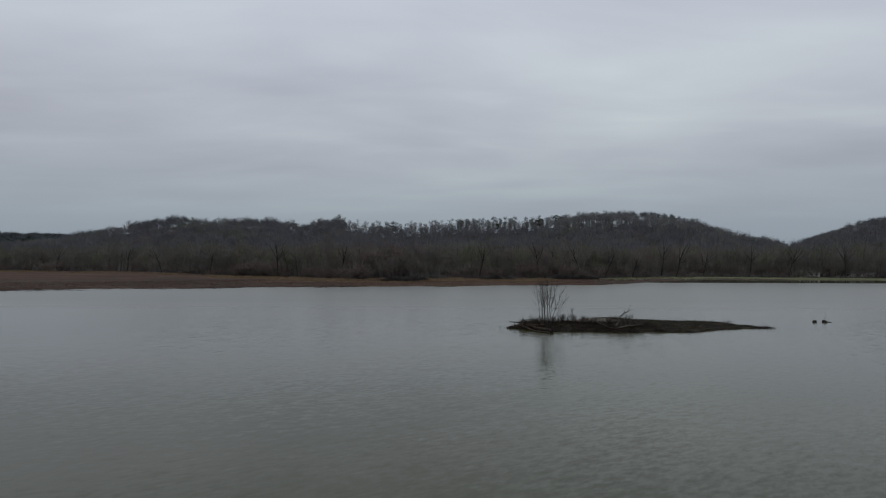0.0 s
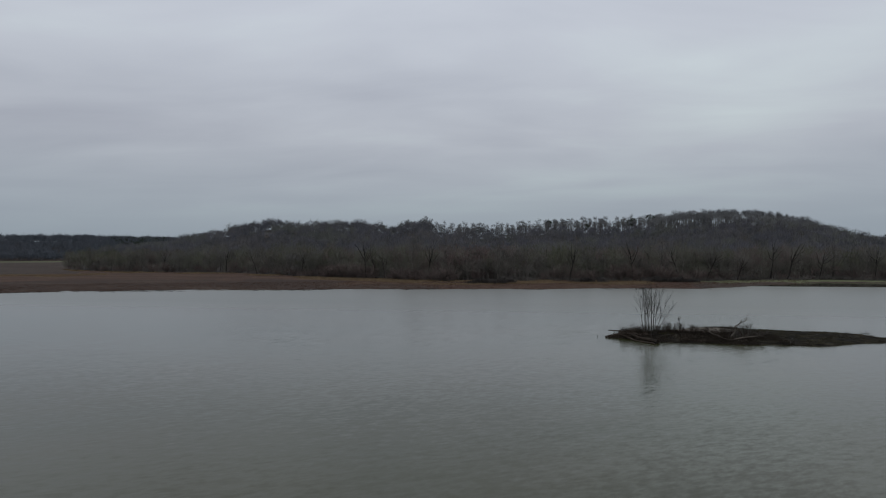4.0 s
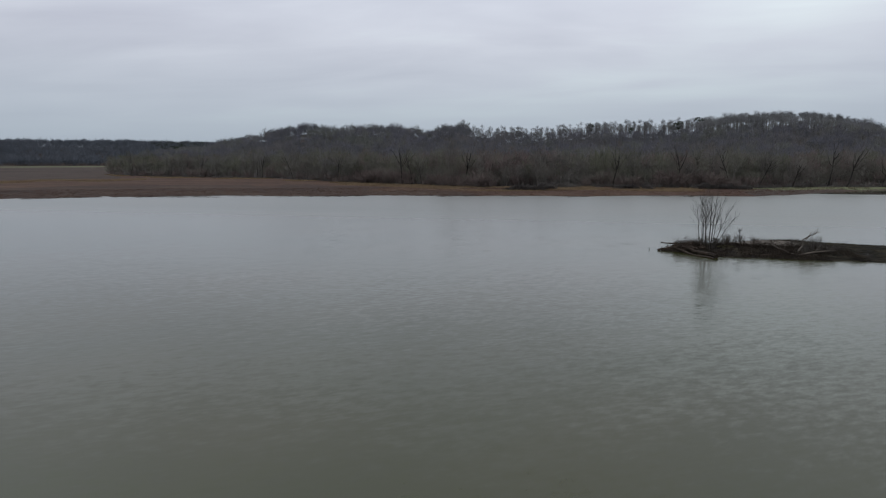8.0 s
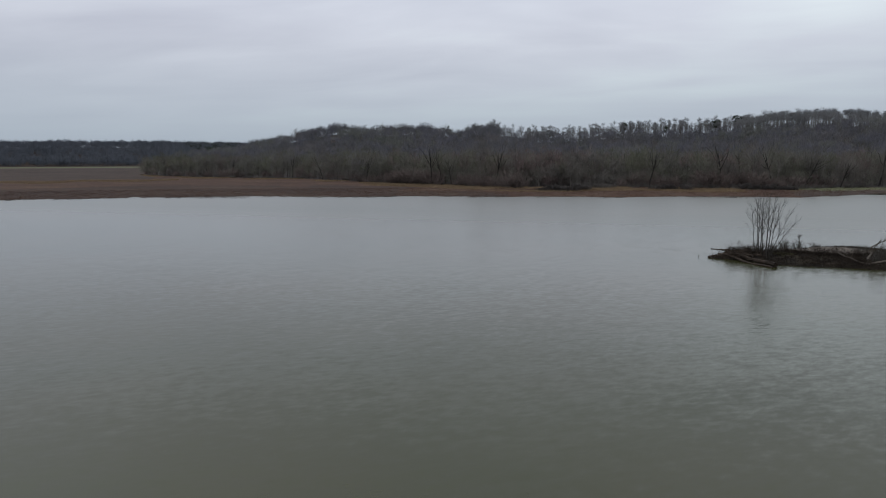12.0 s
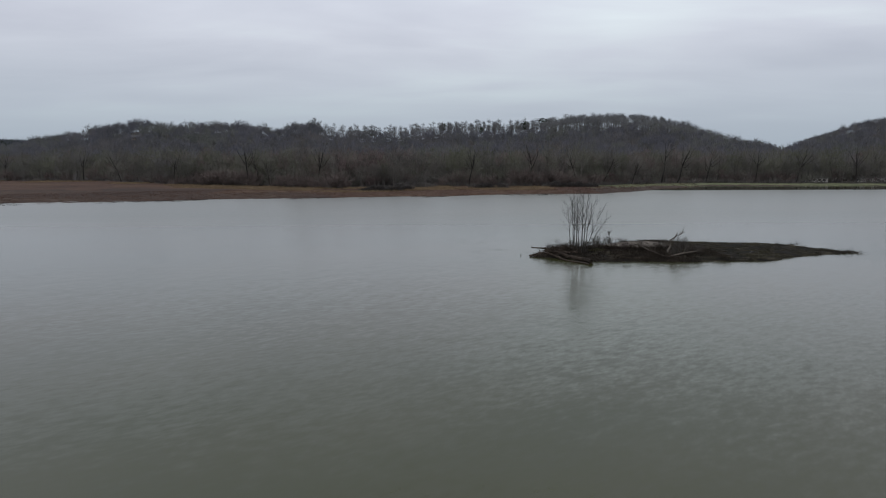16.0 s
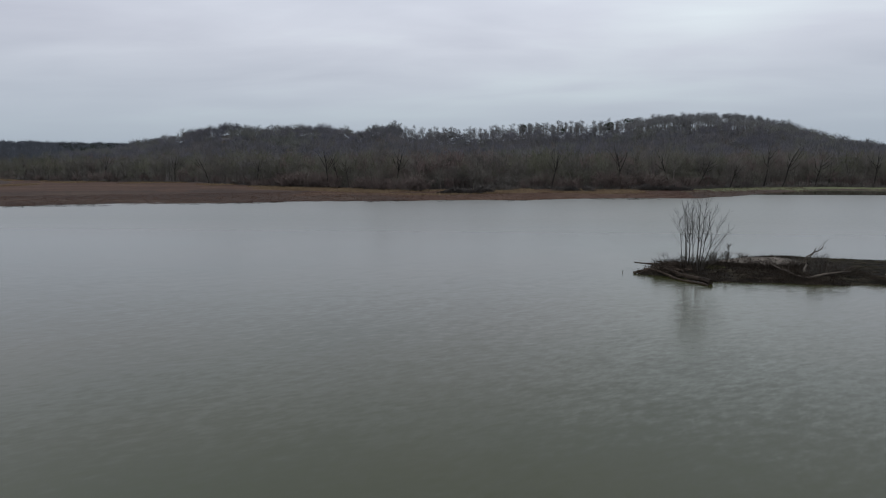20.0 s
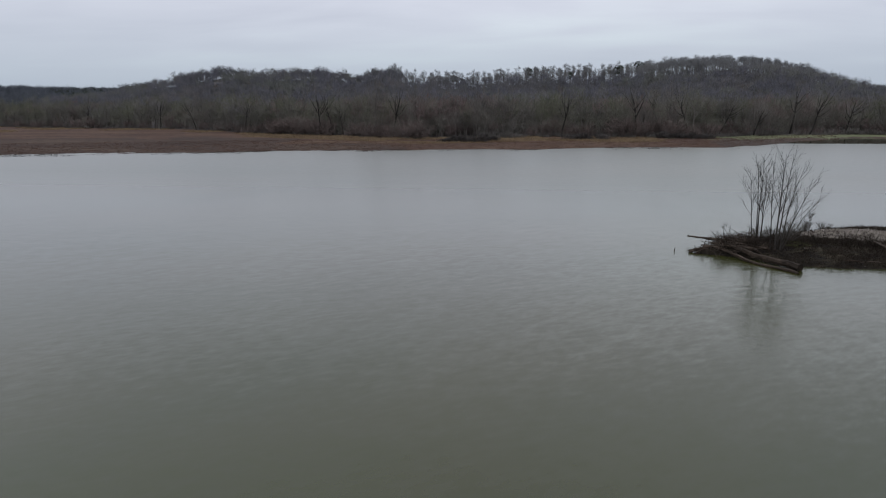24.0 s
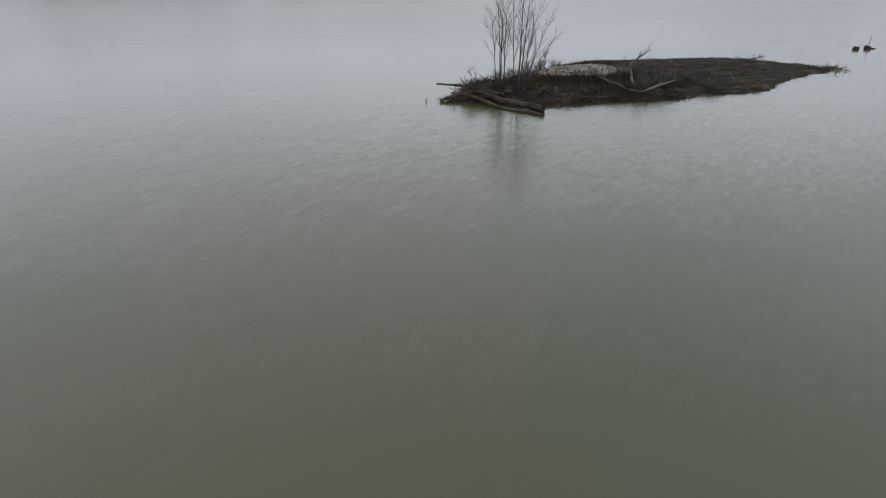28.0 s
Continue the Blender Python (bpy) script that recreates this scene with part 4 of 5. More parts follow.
def build_shrubs():
    rng = np.random.default_rng(88)
    red = [plant("shrub", shrub(rng, h, w, 26, 22, 0.11), ("bark", "red_twig"), "leafless reddish-brown shrub at the marsh edge", "shrub", "shrubs along the marsh", ("stem", "crown")) for h, w in ((5.5, 8), (4.5, 7), (6.5, 9))]
    grey = [plant("shrub", shrub(rng, h, w, 26, 22, 0.10), ("bark", "grey_twig"), "low grey leafless thicket bush at the marsh edge", "shrub", "thicket bushes along the marsh", ("stem", "crown")) for h, w in ((2.4, 7), (3.0, 6), (2.0, 8))]
    spots = []
    for a0, a1, n, off in ((-38, -20, 26, 0), (-20, -8, 34, -3), (-11, -8.5, 4, -8), (1, 13, 30, -2), (13, 30, 12, 0)):
        for _ in range(n):
            a = rng.uniform(a0, a1)
            d = float(table(TREES, a)) + off + rng.uniform(-6, 12)
            spots.append((d * math.sin(radians(a)), d * math.cos(radians(a)), rng.uniform(0.7, 1.6), rng.uniform(0.8, 1.1)))
    for a0, a1, n, off in ((-18.6, -13.6, 16, -1), (-8.3, -7.5, 3, -9), (6.6, 12.0, 18, -2)):
        for _ in range(n):
            a = rng.uniform(a0, a1)
            d = float(table(TREES, a)) + off + rng.uniform(-3, 4)
            spots.append((d * math.sin(radians(a)), d * math.cos(radians(a)), rng.uniform(1.3, 2.0), rng.uniform(0.8, 1.0)))
    scatter_things(red, spots, rng)
    spots = []
    for a0, a1, n, off in ((-38, -26, 10, -6), (-2.5, 0.5, 16, -12), (-1, 9, 22, -6), (9, 24, 46, -8), (24, 46, 60, -4)):
        for _ in range(n):
            a = rng.uniform(a0, a1)
            d = float(table(TREES, a)) + off + rng.uniform(-4, 5)
            spots.append((d * math.sin(radians(a)), d * math.cos(radians(a)), rng.uniform(0.6, 1.35), rng.uniform(0.7, 1.1)))
    scatter_things(grey, spots, rng)
    thick = [plant("thicket", shrub(rng, h, w, 34, 30, 0.16), ("bark", "thicket_twig"), "low dense dark grey thicket standing out in the marsh", "shrub", "thickets in the marsh", ("stem", "crown")) for h, w in ((2.8, 7), (2.4, 8), (3.2, 6))]
    spots = []
    for a0, a1, n, d0 in ((-5.6, -2.6, 22, 329), (-2.4, -1.6, 4, 336), (3.5, 6.5, 8, 352), (9.0, 14.0, 16, 372)):
        for k in range(n):
            a, d = a0 + (a1 - a0) * (k + rng.uniform(0, 1)) / n, d0 + rng.uniform(-3, 4)
            spots.append((d * math.sin(radians(a)), d * math.cos(radians(a)), rng.uniform(0.7, 1.2), rng.uniform(0.8, 1.1)))
    scatter_things(thick, spots, rng)


def build_pines():
    rng = np.random.default_rng(99)
    models = [plant("pine_tree", pine_tree(rng, h, 46, 18, 0.25, 0.48), ("bark", "needles"), "dark green pine standing on the wooded crest", "tree", "pines on the hill") for h in (20, 19, 21)]
    spots = []
    for a, d, s in ((10.45, 1005, 1.05), (8.6, 1010, 0.85), (8.9, 1000, 0.9), (1.6, 1010, 0.95), (-4.6, 1010, 0.8), (-25.0, 1010, 0.8), (-26.2, 1005, 0.75), (14.2, 1012, 0.85), (5.0, 990, 0.7), (-9.0, 1000, 0.7), (-29, 990, 0.7)):
        spots.append((d * math.sin(radians(a)), d * math.cos(radians(a)), s * (1.24 if -8 < a < 20 else 0.95), 1.0))
    scatter_things(models, spots, rng)


build_shore_trees()
build_shrubs()
build_pines()


def tuft(rng, blades, height, width, droop=0.5, w=0.05):
    g = Geo()
    n = blades
    root = np.stack([rng.normal(0, width, n), rng.normal(0, width, n), np.full(n, -0.05)], -1)
    slivers(g, root, np.stack([rng.normal(0, droop, n), rng.normal(0, droop, n), np.ones(n)], -1), height * rng.uniform(0.5, 1.1, n), w * rng.uniform(0.7, 1.4, n), rng)
    return g


def build_marsh():
    rng = np.random.default_rng(55)
    # dead plants standing in the mud, thin towards the water
    n = 9000
    a = rng.uniform(-50, 22, n)
    d = table(SHORE, a) + rng.uniform(-16, 70, n)
    x, y = d * np.sin(np.radians(a)), d * np.cos(np.radians(a))
    z = land(x, y)
    keep = (z > -0.05 - 0.22 * rng.uniform(0, 1, n) ** 3) & (d < table(TREES, a))
    x, y, z = x[keep], y[keep], z[keep]
    ob = scatter_mesh("marsh_plants", [tuft(rng, 9, 0.45, 0.7, 0.9, 0.14) for _ in range(5)], ["rust"], x, y, z, rng.uniform(0.6, 1.2, len(x)), rng.uniform(0.7, 1.2, len(x)), rng)
    tagged(ob, "dead rust-brown marsh plants on wet mud", "marsh plants", kind="stuff")
    # dark tufts standing in the shallows off the mud
    n = 2600
    a = rng.uniform(-50, 14, n)
    d = table(SHORE, a) - 11 * rng.uniform(0, 1, n) ** 1.6 + 1.5
    x, y = polar_xy(a, d)
    keep = value_noise(x, y, 9, 24) + 0.4 * value_noise(x, y, 3, 25) > 0.15
    x, y = x[keep], y[keep]
    ob = scatter_mesh("shallows_plants", [tuft(rng, 8, 0.5, 0.5, 0.8, 0.12) for _ in range(5)], ["brush"], x, y, np.full(len(x), 0.0), rng.uniform(0.4, 1.1, len(x)), rng.uniform(0.7, 1.2, len(x)), rng)
    tagged(ob, "dark dead marsh plants standing in the shallows", "marsh plants", kind="stuff")
    # tan grass at the back of the marsh
    n = 9500
    a = rng.uniform(-40, 14, n)
    d = table(TREES, a) + rng.uniform(-46, 3, n)
    x, y = d * np.sin(np.radians(a)), d * np.cos(np.radians(a))
    patch = value_noise(x, y, 24, 9) + 0.35 * smooth(-24, -16, a) - 0.1
    keep = (patch > 0) & (d > table(SHORE, a) + 14)
    x, y = x[keep], y[keep]
    ob = scatter_mesh("marsh_grass", [tuft(rng, 12, 1.0, 0.8, 0.35, 0.14) for _ in range(5)], ["straw"], x, y, land(x, y), rng.uniform(0.5, 1.2, len(x)), rng.uniform(0.7, 1.2, len(x)), rng)
    tagged(ob, "tall dead tan grass behind the marsh", "marsh grass", kind="stuff")
    # a strip of tan grass across the open marsh
    n = 1500
    a = rng.uniform(-56, -36, n)
    d = 500 + 45 * rng.uniform(0, 1, n) + 12 * np.sin(a)
    x, y = d * np.sin(np.radians(a)), d * np.cos(np.radians(a))
    ob = scatter_mesh("marsh_grass_strip", [tuft(rng, 12, 1.0, 1.2, 0.35, 0.2) for _ in range(5)], ["straw"], x, y, land(x, y), rng.uniform(0.5, 1.2, n), rng.uniform(0.7, 1.2, n), rng)
    tagged(ob, "strip of dead tan grass across the open marsh", "marsh grass", kind="stuff")


build_marsh()

# ---------------------------------------------------------------- the islet
FRONT = [(13.5, 125.2), (16, 124.2), (18.5, 122.6), (21.5, 120.4), (27, 119.9), (31, 119.4), (36.7, 118.7), (40, 119.8), (44.5, 119.5), (49, 119.4), (52.3, 122), (56, 123.5), (60, 125), (63, 125.4), (66.0, 127.2)]
BACK = [(13.5, 125.6), (16, 128.0), (19.5, 130.6), (25, 134), (31, 137), (37, 139.2), (44, 140.3), (52, 139), (58, 137.5), (62, 134.6), (65, 130.6), (66.0, 127.4)]


def islet(x, y):
    """Height of the islet's mud over the water."""
    lo = table(FRONT, x) + 0.35 * fractal(x, y, 1.6, 41) + 0.3 * fractal(x, y, 5, 43)
    hi = table(BACK, x) + 0.4 * fractal(x, y, 3, 42)
    inside = np.minimum(y - lo, hi - y)
    inside = np.minimum(inside, np.minimum(x - 13.2, 66.2 - x) * 0.8)
    edge = np.where(inside > 0, 1 - np.exp(-np.maximum(inside, 0) / 1.5), np.clip(inside * 0.5, -0.6, 0))
    body = 0.55 + 0.80 * np.exp(-(((x - 33) / 11) ** 2 + ((y - 133.8) / 4.5) ** 2)) + 0.30 * np.exp(-(((x - 29) / 9) ** 2 + ((y - 126) / 4.0) ** 2)) + 0.35 * np.exp(-(((x - 20) / 5) ** 2 + ((y - 127) / 3.5) ** 2))
    body = body - 0.25 * smooth(54, 65, x)
    rough = 0.10 * fractal(x, y, 2.2, 44) + 0.05 * fractal(x, y, 0.7, 45)
    return np.where(edge > 0, edge * (body + rough * 1.3), edge)


def is_sand(x, y):
    v = ((x - 32.0) / 6.2) ** 2 + ((y - 131.4 + 0.15 * (x - 33)) / 2.9) ** 2 + 0.5 * fractal(x, y, 3, 47)
    w = ((x - 61.5) / 4.0) ** 2 + ((y - 134.0 + 0.55 * (x - 61)) / 1.1) ** 2 + 0.5 * fractal(x, y, 2, 48)
    return (v < 1) | (w < 1)


def build_islet():
    xs, ys = np.arange(11.5, 68, 0.22), np.arange(116, 143, 0.22)
    X, Y = np.meshgrid(xs, ys, indexing="ij")
    Z = islet(X, Y)
    v = np.stack([X, Y, Z], -1).reshape(-1, 3)
    n, m = len(xs), len(ys)
    i, j = np.meshgrid(np.arange(n - 1), np.arange(m - 1), indexing="ij")
    p = i * m + j
    f = np.concatenate([np.stack([p, p + m, p + m + 1], -1).reshape(-1, 3), np.stack([p, p + m + 1, p + 1], -1).reshape(-1, 3)])
    f = f[v[f][:, :, 2].max(1) > -0.45]
    c = v[f].mean(1)
    slot = np.where(is_sand(c[:, 0], c[:, 1]), 1, 0)
    used, f = np.unique(f, return_inverse=True)
    ob = new("islet", tri_mesh("islet", v[used], f.reshape(-1, 3), slot, ["mud", "sand"], True))
    tagged(ob, "low islet of dark mud with a pale sand patch", "islet", kind="structure")


def on_islet(n, rng, x0=13.5, x1=66, y0=118, y1=141, low=0.06):
    x, y = rng.uniform(x0, x1, n), rng.uniform(y0, y1, n)
    z = islet(x, y)
    k = z > low
    return x[k], y[k], z[k]


def build_islet_cover():
    rng = np.random.default_rng(31)
    # low weeds and matted dead stalks over the mud
    x, y, z = on_islet(42000, rng)
    k = (~is_sand(x, y) | (rng.uniform(0, 1, len(x)) < 0.16)) & (1.2 * value_noise(x, y, 2.2, 51) + 0.6 * value_noise(x, y, 0.8, 52) + 0.50 - 0.02 * (x - 40) > rng.uniform(-0.6, 0.9, len(x)))
    x, y, z = x[k], y[k], z[k]
    left = x < 40 + 5 * value_noise(x, y, 5, 6)
    mats = [(left, "islet_weeds", "brush", 0.34, "dead dark brown weeds matted over the islet"), (~left, "islet_low_weeds", "olive", 0.20, "low dark olive weeds over the mud flat")]
    for mask, name, mat, h, label in mats:
        kinds = [tuft(rng, 6, h, 0.24, 0.9 if name == "islet_weeds" else 1.6, 0.05) for _ in range(6)]
        ob = scatter_mesh(name, kinds, [mat], x[mask], y[mask], z[mask], rng.uniform(0.5, 1.3, mask.sum()), rng.uniform(0.6, 1.2, mask.sum()), rng)
        tagged(ob, label, "weeds", kind="stuff")
    # flattened stalks lying in drifts over the flat
    x, y, z = on_islet(9000, rng, 36, 65)
    k = (1.0 * value_noise(x, y, 1.7, 54) + 0.5 * value_noise(x, y, 5.0, 55) > 0.15) & ~is_sand(x, y)
    x, y, z = x[k], y[k], z[k]
    g = Geo()
    slivers(g, np.stack([x, y, z + 0.05], -1), np.stack([rng.normal(0.9, 0.5, len(x)), rng.normal(0, 0.45, len(x)), rng.normal(0.08, 0.07, len(x))], -1), rng.uniform(0.4, 1.1, len(x)), rng.uniform(0.03, 0.07, len(x)), rng)
    ob = new("flattened_stalks", g.mesh("flattened_stalks", ["flat_stalk"]))
    tagged(ob, "dull tan stalks lying flattened on the mud", "weeds", kind="stuff")
    # taller dead stems on the left half
    x, y, z = on_islet(2600, rng, 17, 43, 119, 128)
    k = (value_noise(x, y, 4, 61) > -0.2) & ~is_sand(x, y)
    x, y, z = x[k], y[k], z[k]
    ob = scatter_mesh("islet_tall_weeds", [tuft(rng, 9, 0.8, 0.25, 0.45, 0.018) for _ in range(6)], ["brush"], x, y, z, rng.uniform(0.5, 1.3, len(x)), np.ones(len(x)), rng)
    tagged(ob, "tall dead brown weed stems on the islet", "weeds", kind="stuff")
    # a patch of green by the trees
    x, y, z = on_islet(2200, rng, 21.5, 27, 123.5, 128.5)
    k = ((x - 23.6) / 1.7) ** 2 + ((y - 125.9) / 1.1) ** 2 + 0.7 * value_noise(x, y, 0.8, 5) < 1 - rng.uniform(0, 0.8, len(x))
    x, y, z = x[k], y[k], z[k]
    ob = scatter_mesh("green_grass", [tuft(rng, 8, 0.20, 0.14, 0.8, 0.03) for _ in range(4)], ["moss"], x, y, z + 0.02, rng.uniform(0.6, 1.2, len(x)), np.ones(len(x)), rng)
    tagged(ob, "patch of green moss and grass by the trees", "grass", kind="stuff")
    # ragged dead stalks trailing into the water at the far tip
    g = Geo()
    n = 420
    x = rng.uniform(62.5, 67.5, n)
    y = 127.6 + (x - 65) * 0.15 + rng.normal(0, 0.9, n)
    slivers(g, np.stack([x, y, np.full(n, 0.02)], -1), np.stack([rng.normal(0.8, 0.6, n), rng.normal(0, 0.5, n), rng.uniform(0.05, 0.5, n)], -1), rng.uniform(0.4, 1.3, n), rng.uniform(0.03, 0.08, n), rng)
    ob = new("trailing_stalks", g.mesh("trailing_stalks", ["brush"]))
    tagged(ob, "dark dead stalks trailing into the water", "weeds", kind="stuff")
    # pale bits of shell and stone
    g = Geo()
    x, y, z = on_islet(34, rng, 20, 62, 119, 136)
    for px_, py_, pz_ in zip(x, y, z):
        r = rng.uniform(0.03, 0.07)
        p = rng.normal(0, 1, (8, 3))
        p = p / np.linalg.norm(p, axis=1, keepdims=True) * r * [1.2, 1, 0.6] + [px_, py_, pz_ + r * 0.5]
        b = bmesh.new()
        vs = [b.verts.new(q) for q in p]
        bmesh.ops.convex_hull(b, input=vs)
        bmesh.ops.triangulate(b, faces=b.faces[:])
        b.verts.index_update()
        g.add([v.co for v in b.verts], [[v.index for v in fc.verts] for fc in b.faces])
        b.free()
    ob = new("pale_stones", g.mesh("pale_stones", ["pale"]))
    tagged(ob, "small pale stones and shells on the mud", "stones", kind="stuff")


def log(name, a, b, r0, r1, rng, label, bend=0.02, sides=10, stubs=3, mat="drift"):
    """A driftwood log with splintered ends and broken branch stubs."""
    a, b = np.array(a, float), np.array(b, float)
    ob = thing(name, Matrix.Translation(a), label, "log", "driftwood logs on the islet")
    n = 15
    line = a + (b - a) * np.linspace(0, 1, n)[:, None] - a
    length = np.linalg.norm(b - a)
    wob = np.sin(np.linspace(0, math.pi, n)[1:-1] * rng.uniform(1.0, 2.2) + rng.uniform(0, 3))[:, None] * rng.normal(0, 1, 3) * bend * length
    line[1:-1] += (wob + rng.normal(0, bend * length / 4, (n - 2, 3))) * [1, 1, 0.4]
    radii = np.linspace(r0, r1, n) * rng.uniform(0.78, 1.15, n)
    g = Geo()
    tube(g, line, radii, sides)
    v = g.v[0]
    v += rng.normal(0, 0.13 * min(r0, r1), v.shape)
    part("stem", g, [mat], ob)
    for _ in range(stubs):
        u = rng.uniform(0.15, 0.9)
        g = Geo()
        p = along(line, [u])[0]
        w = rng.normal(0, 1, 3) + [0, 0, 0.7]
        q = curve_path(p, w, rng.uniform(0.4, 1.1), 2, rng, 0.15)
        tube(g, q, np.linspace(r0 * 0.35, r0 * 0.1, 3), 6)
        part("stub", g, [mat], ob)
    for end, inner, r in ((line[0], line[1], r0), (line[-1], line[-2], r1)):
        g = Geo()
        k = 14
        way = np.repeat([(end - inner) / np.linalg.norm(end - inner)], k, 0)
        slivers(g, end + rng.normal(0, 0.5, (k, 3)) * r - way * 0.05, way + rng.normal(0, 0.12, way.shape), rng.uniform(0.1, 0.35, k), 0.09, rng)
        part("broken_end", g, [mat], ob)
    return ob


def build_driftwood():
    rng = np.random.default_rng(12)
    log("driftwood_log", (16.3, 127.2, 0.95), (20.9, 118.5, 0.26), 0.17, 0.33, rng, "long weathered brown log sloping into the water", 0.02, 12, 2)
    log("driftwood_log", (14.7, 126.6, 0.50), (20.3, 117.5, 0.0), 0.15, 0.17, rng, "half-sunk dark log lying along the islet's edge", 0.015, 10, 1)
    log("driftwood_log", (13.0, 125.6, 0.06), (16.4, 126.5, 0.62), 0.19, 0.14, rng, "pale thick log end resting in the water", 0.05, 10, 3)
    log("driftwood_log", (13.6, 124.8, 0.04), (16.0, 126.8, 0.60), 0.17, 0.12, rng, "dark forked log end resting in the water", 0.06, 9, 3)
    log("driftwood_log", (14.2, 130.1, 0.80), (17.6, 126.9, 0.98), 0.08, 0.20, rng, "dark pointed log jutting over the water", 0.02, 9, 2)
    log("driftwood_log", (16.0, 128.4, 1.0), (18.9, 123.4, 0.75), 0.12, 0.17, rng, "weathered log heaped on the driftwood", 0.04, 9, 3)
    log("driftwood_log", (15.6, 126.6, 0.8), (20.2, 124.4, 0.95), 0.10, 0.12, rng, "bent grey branch heaped on the driftwood", 0.06, 8, 4)
    log("driftwood_log", (16.8, 125.4, 0.7), (19.4, 127.4, 1.1), 0.11, 0.15, rng, "short dark log heaped across the driftwood", 0.05, 9, 3)
    log("driftwood_log", (26.5, 121.4, 0.45), (30.5, 120.6, 0.4), 0.07, 0.06, rng, "thin dark branch lying on the mud", 0.05, 7, 2)
    # heap of broken sticks
    g = Geo()
    for _ in range(320):
        x, y = max(rng.normal(17.9, 1.25), 15.2), rng.normal(126.4, 1.6)
        z = max(float(islet(np.array([x]), np.array([y]))[0]), 0) + rng.uniform(0.0, 0.7)
        w = rng.normal(0, 1, 3) * [1, 1, 0.28] + [0, 0, 0.08]
        tube(g, curve_path((x, y, z), w, rng.uniform(0.7, 2.2), 3, rng, 0.15), np.linspace(0.035, 0.012, 4), 4, cap=False)
    ob = new("stick_heap", g.mesh("stick_heap", ["drift"]))
    tagged(ob, "tangled heap of broken sticks at the islet's end", "sticks", kind="stuff")
    # sticks strewn over the mud
    g = Geo()
    x, y, z = on_islet(240, rng, 19, 62, 119, 138)
    for p in zip(x, y, z + 0.04):
        tube(g, curve_path(p, rng.normal(0, 1, 3) * [1, 1, 0.08], rng.uniform(0.4, 1.8), 3, rng, 0.12), np.linspace(0.025, 0.01, 4), 4, cap=False)
    ob = new("strewn_sticks", g.mesh("strewn_sticks", ["drift"]))
    tagged(ob, "broken sticks strewn over the mud", "sticks", kind="stuff")


def branchy(name, base, stems, rng, label, category, mat, group="", twig_mat=None, twig_w=0.02, parts=("stem", "crown")):
    """A plant of given main stems: (tip offset, radius, side branches, twigs each, rise of the branches)."""
    ob = thing(name, Matrix.Translation(base), label, category, group)
    for tip, r, branches, twigs, rise in stems:
        g, tw = Geo(), Geo()
        tip = np.array(tip, float)
        off = np.array([*rng.normal(0, 0.12, 2), 0])
        L = np.linalg.norm(tip)
        path = curve_path(off, tip - off, L, 8, rng, 0.035)
        path += (tip + off * 0 - path[-1]) * np.linspace(0, 1, 9)[:, None] ** 1.5
        tube(g, np.concatenate([path[:1] - [0, 0, 0.25], path]), np.concatenate([[r * 1.35], np.linspace(r, r * 0.12, 9)]), 7)
        roots, ways = [], []
        for k in range(branches):
            u = rng.uniform(0.15, 0.95)
            az = rng.uniform(0, 6.28)
            way = np.array([math.cos(az), math.sin(az), rise * rng.uniform(0.7, 1.3)]) + tip / L * 0.4
            bl = L * rng.uniform(0.20, 0.48) * (1.15 - 0.75 * u)
            bp = curve_path(along(path, [u])[0], way, bl, 6, rng, 0.05, 0.05)
            tube(g, bp, np.linspace(r * 0.30 * (1.1 - u) + 0.009, 0.005, 7), 4, cap=False)
            for q in range(4):
                bd = bp[-1] - bp[0]
                sp = curve_path(along(bp, [0.25 + 0.17 * q + rng.uniform(0, 0.12)])[0], bd + rng.normal(0, 0.42 * bl, 3), bl * rng.uniform(0.35, 0.7), 4, rng, 0.06, 0.04)
                tube(tw, sp, np.linspace(0.008, 0.004, 5), 3, cap=False)
                roots.append(along(sp, rng.uniform(0.2, 1, twigs)))
                ways.append((sp[-1] - sp[0]) / np.linalg.norm(sp[-1] - sp[0]) + rng.normal(0, 0.28, (twigs, 3)))
        if roots:
            roots, ways = np.concatenate(roots), np.concatenate(ways)
            slivers(tw, roots, ways, rng.uniform(0.25, 0.8, len(roots)), twig_w, rng)
        part(parts[0], g, [mat], ob)
        if roots is not None and len(roots):
            part(parts[1], tw, [twig_mat or mat], ob)
    return ob


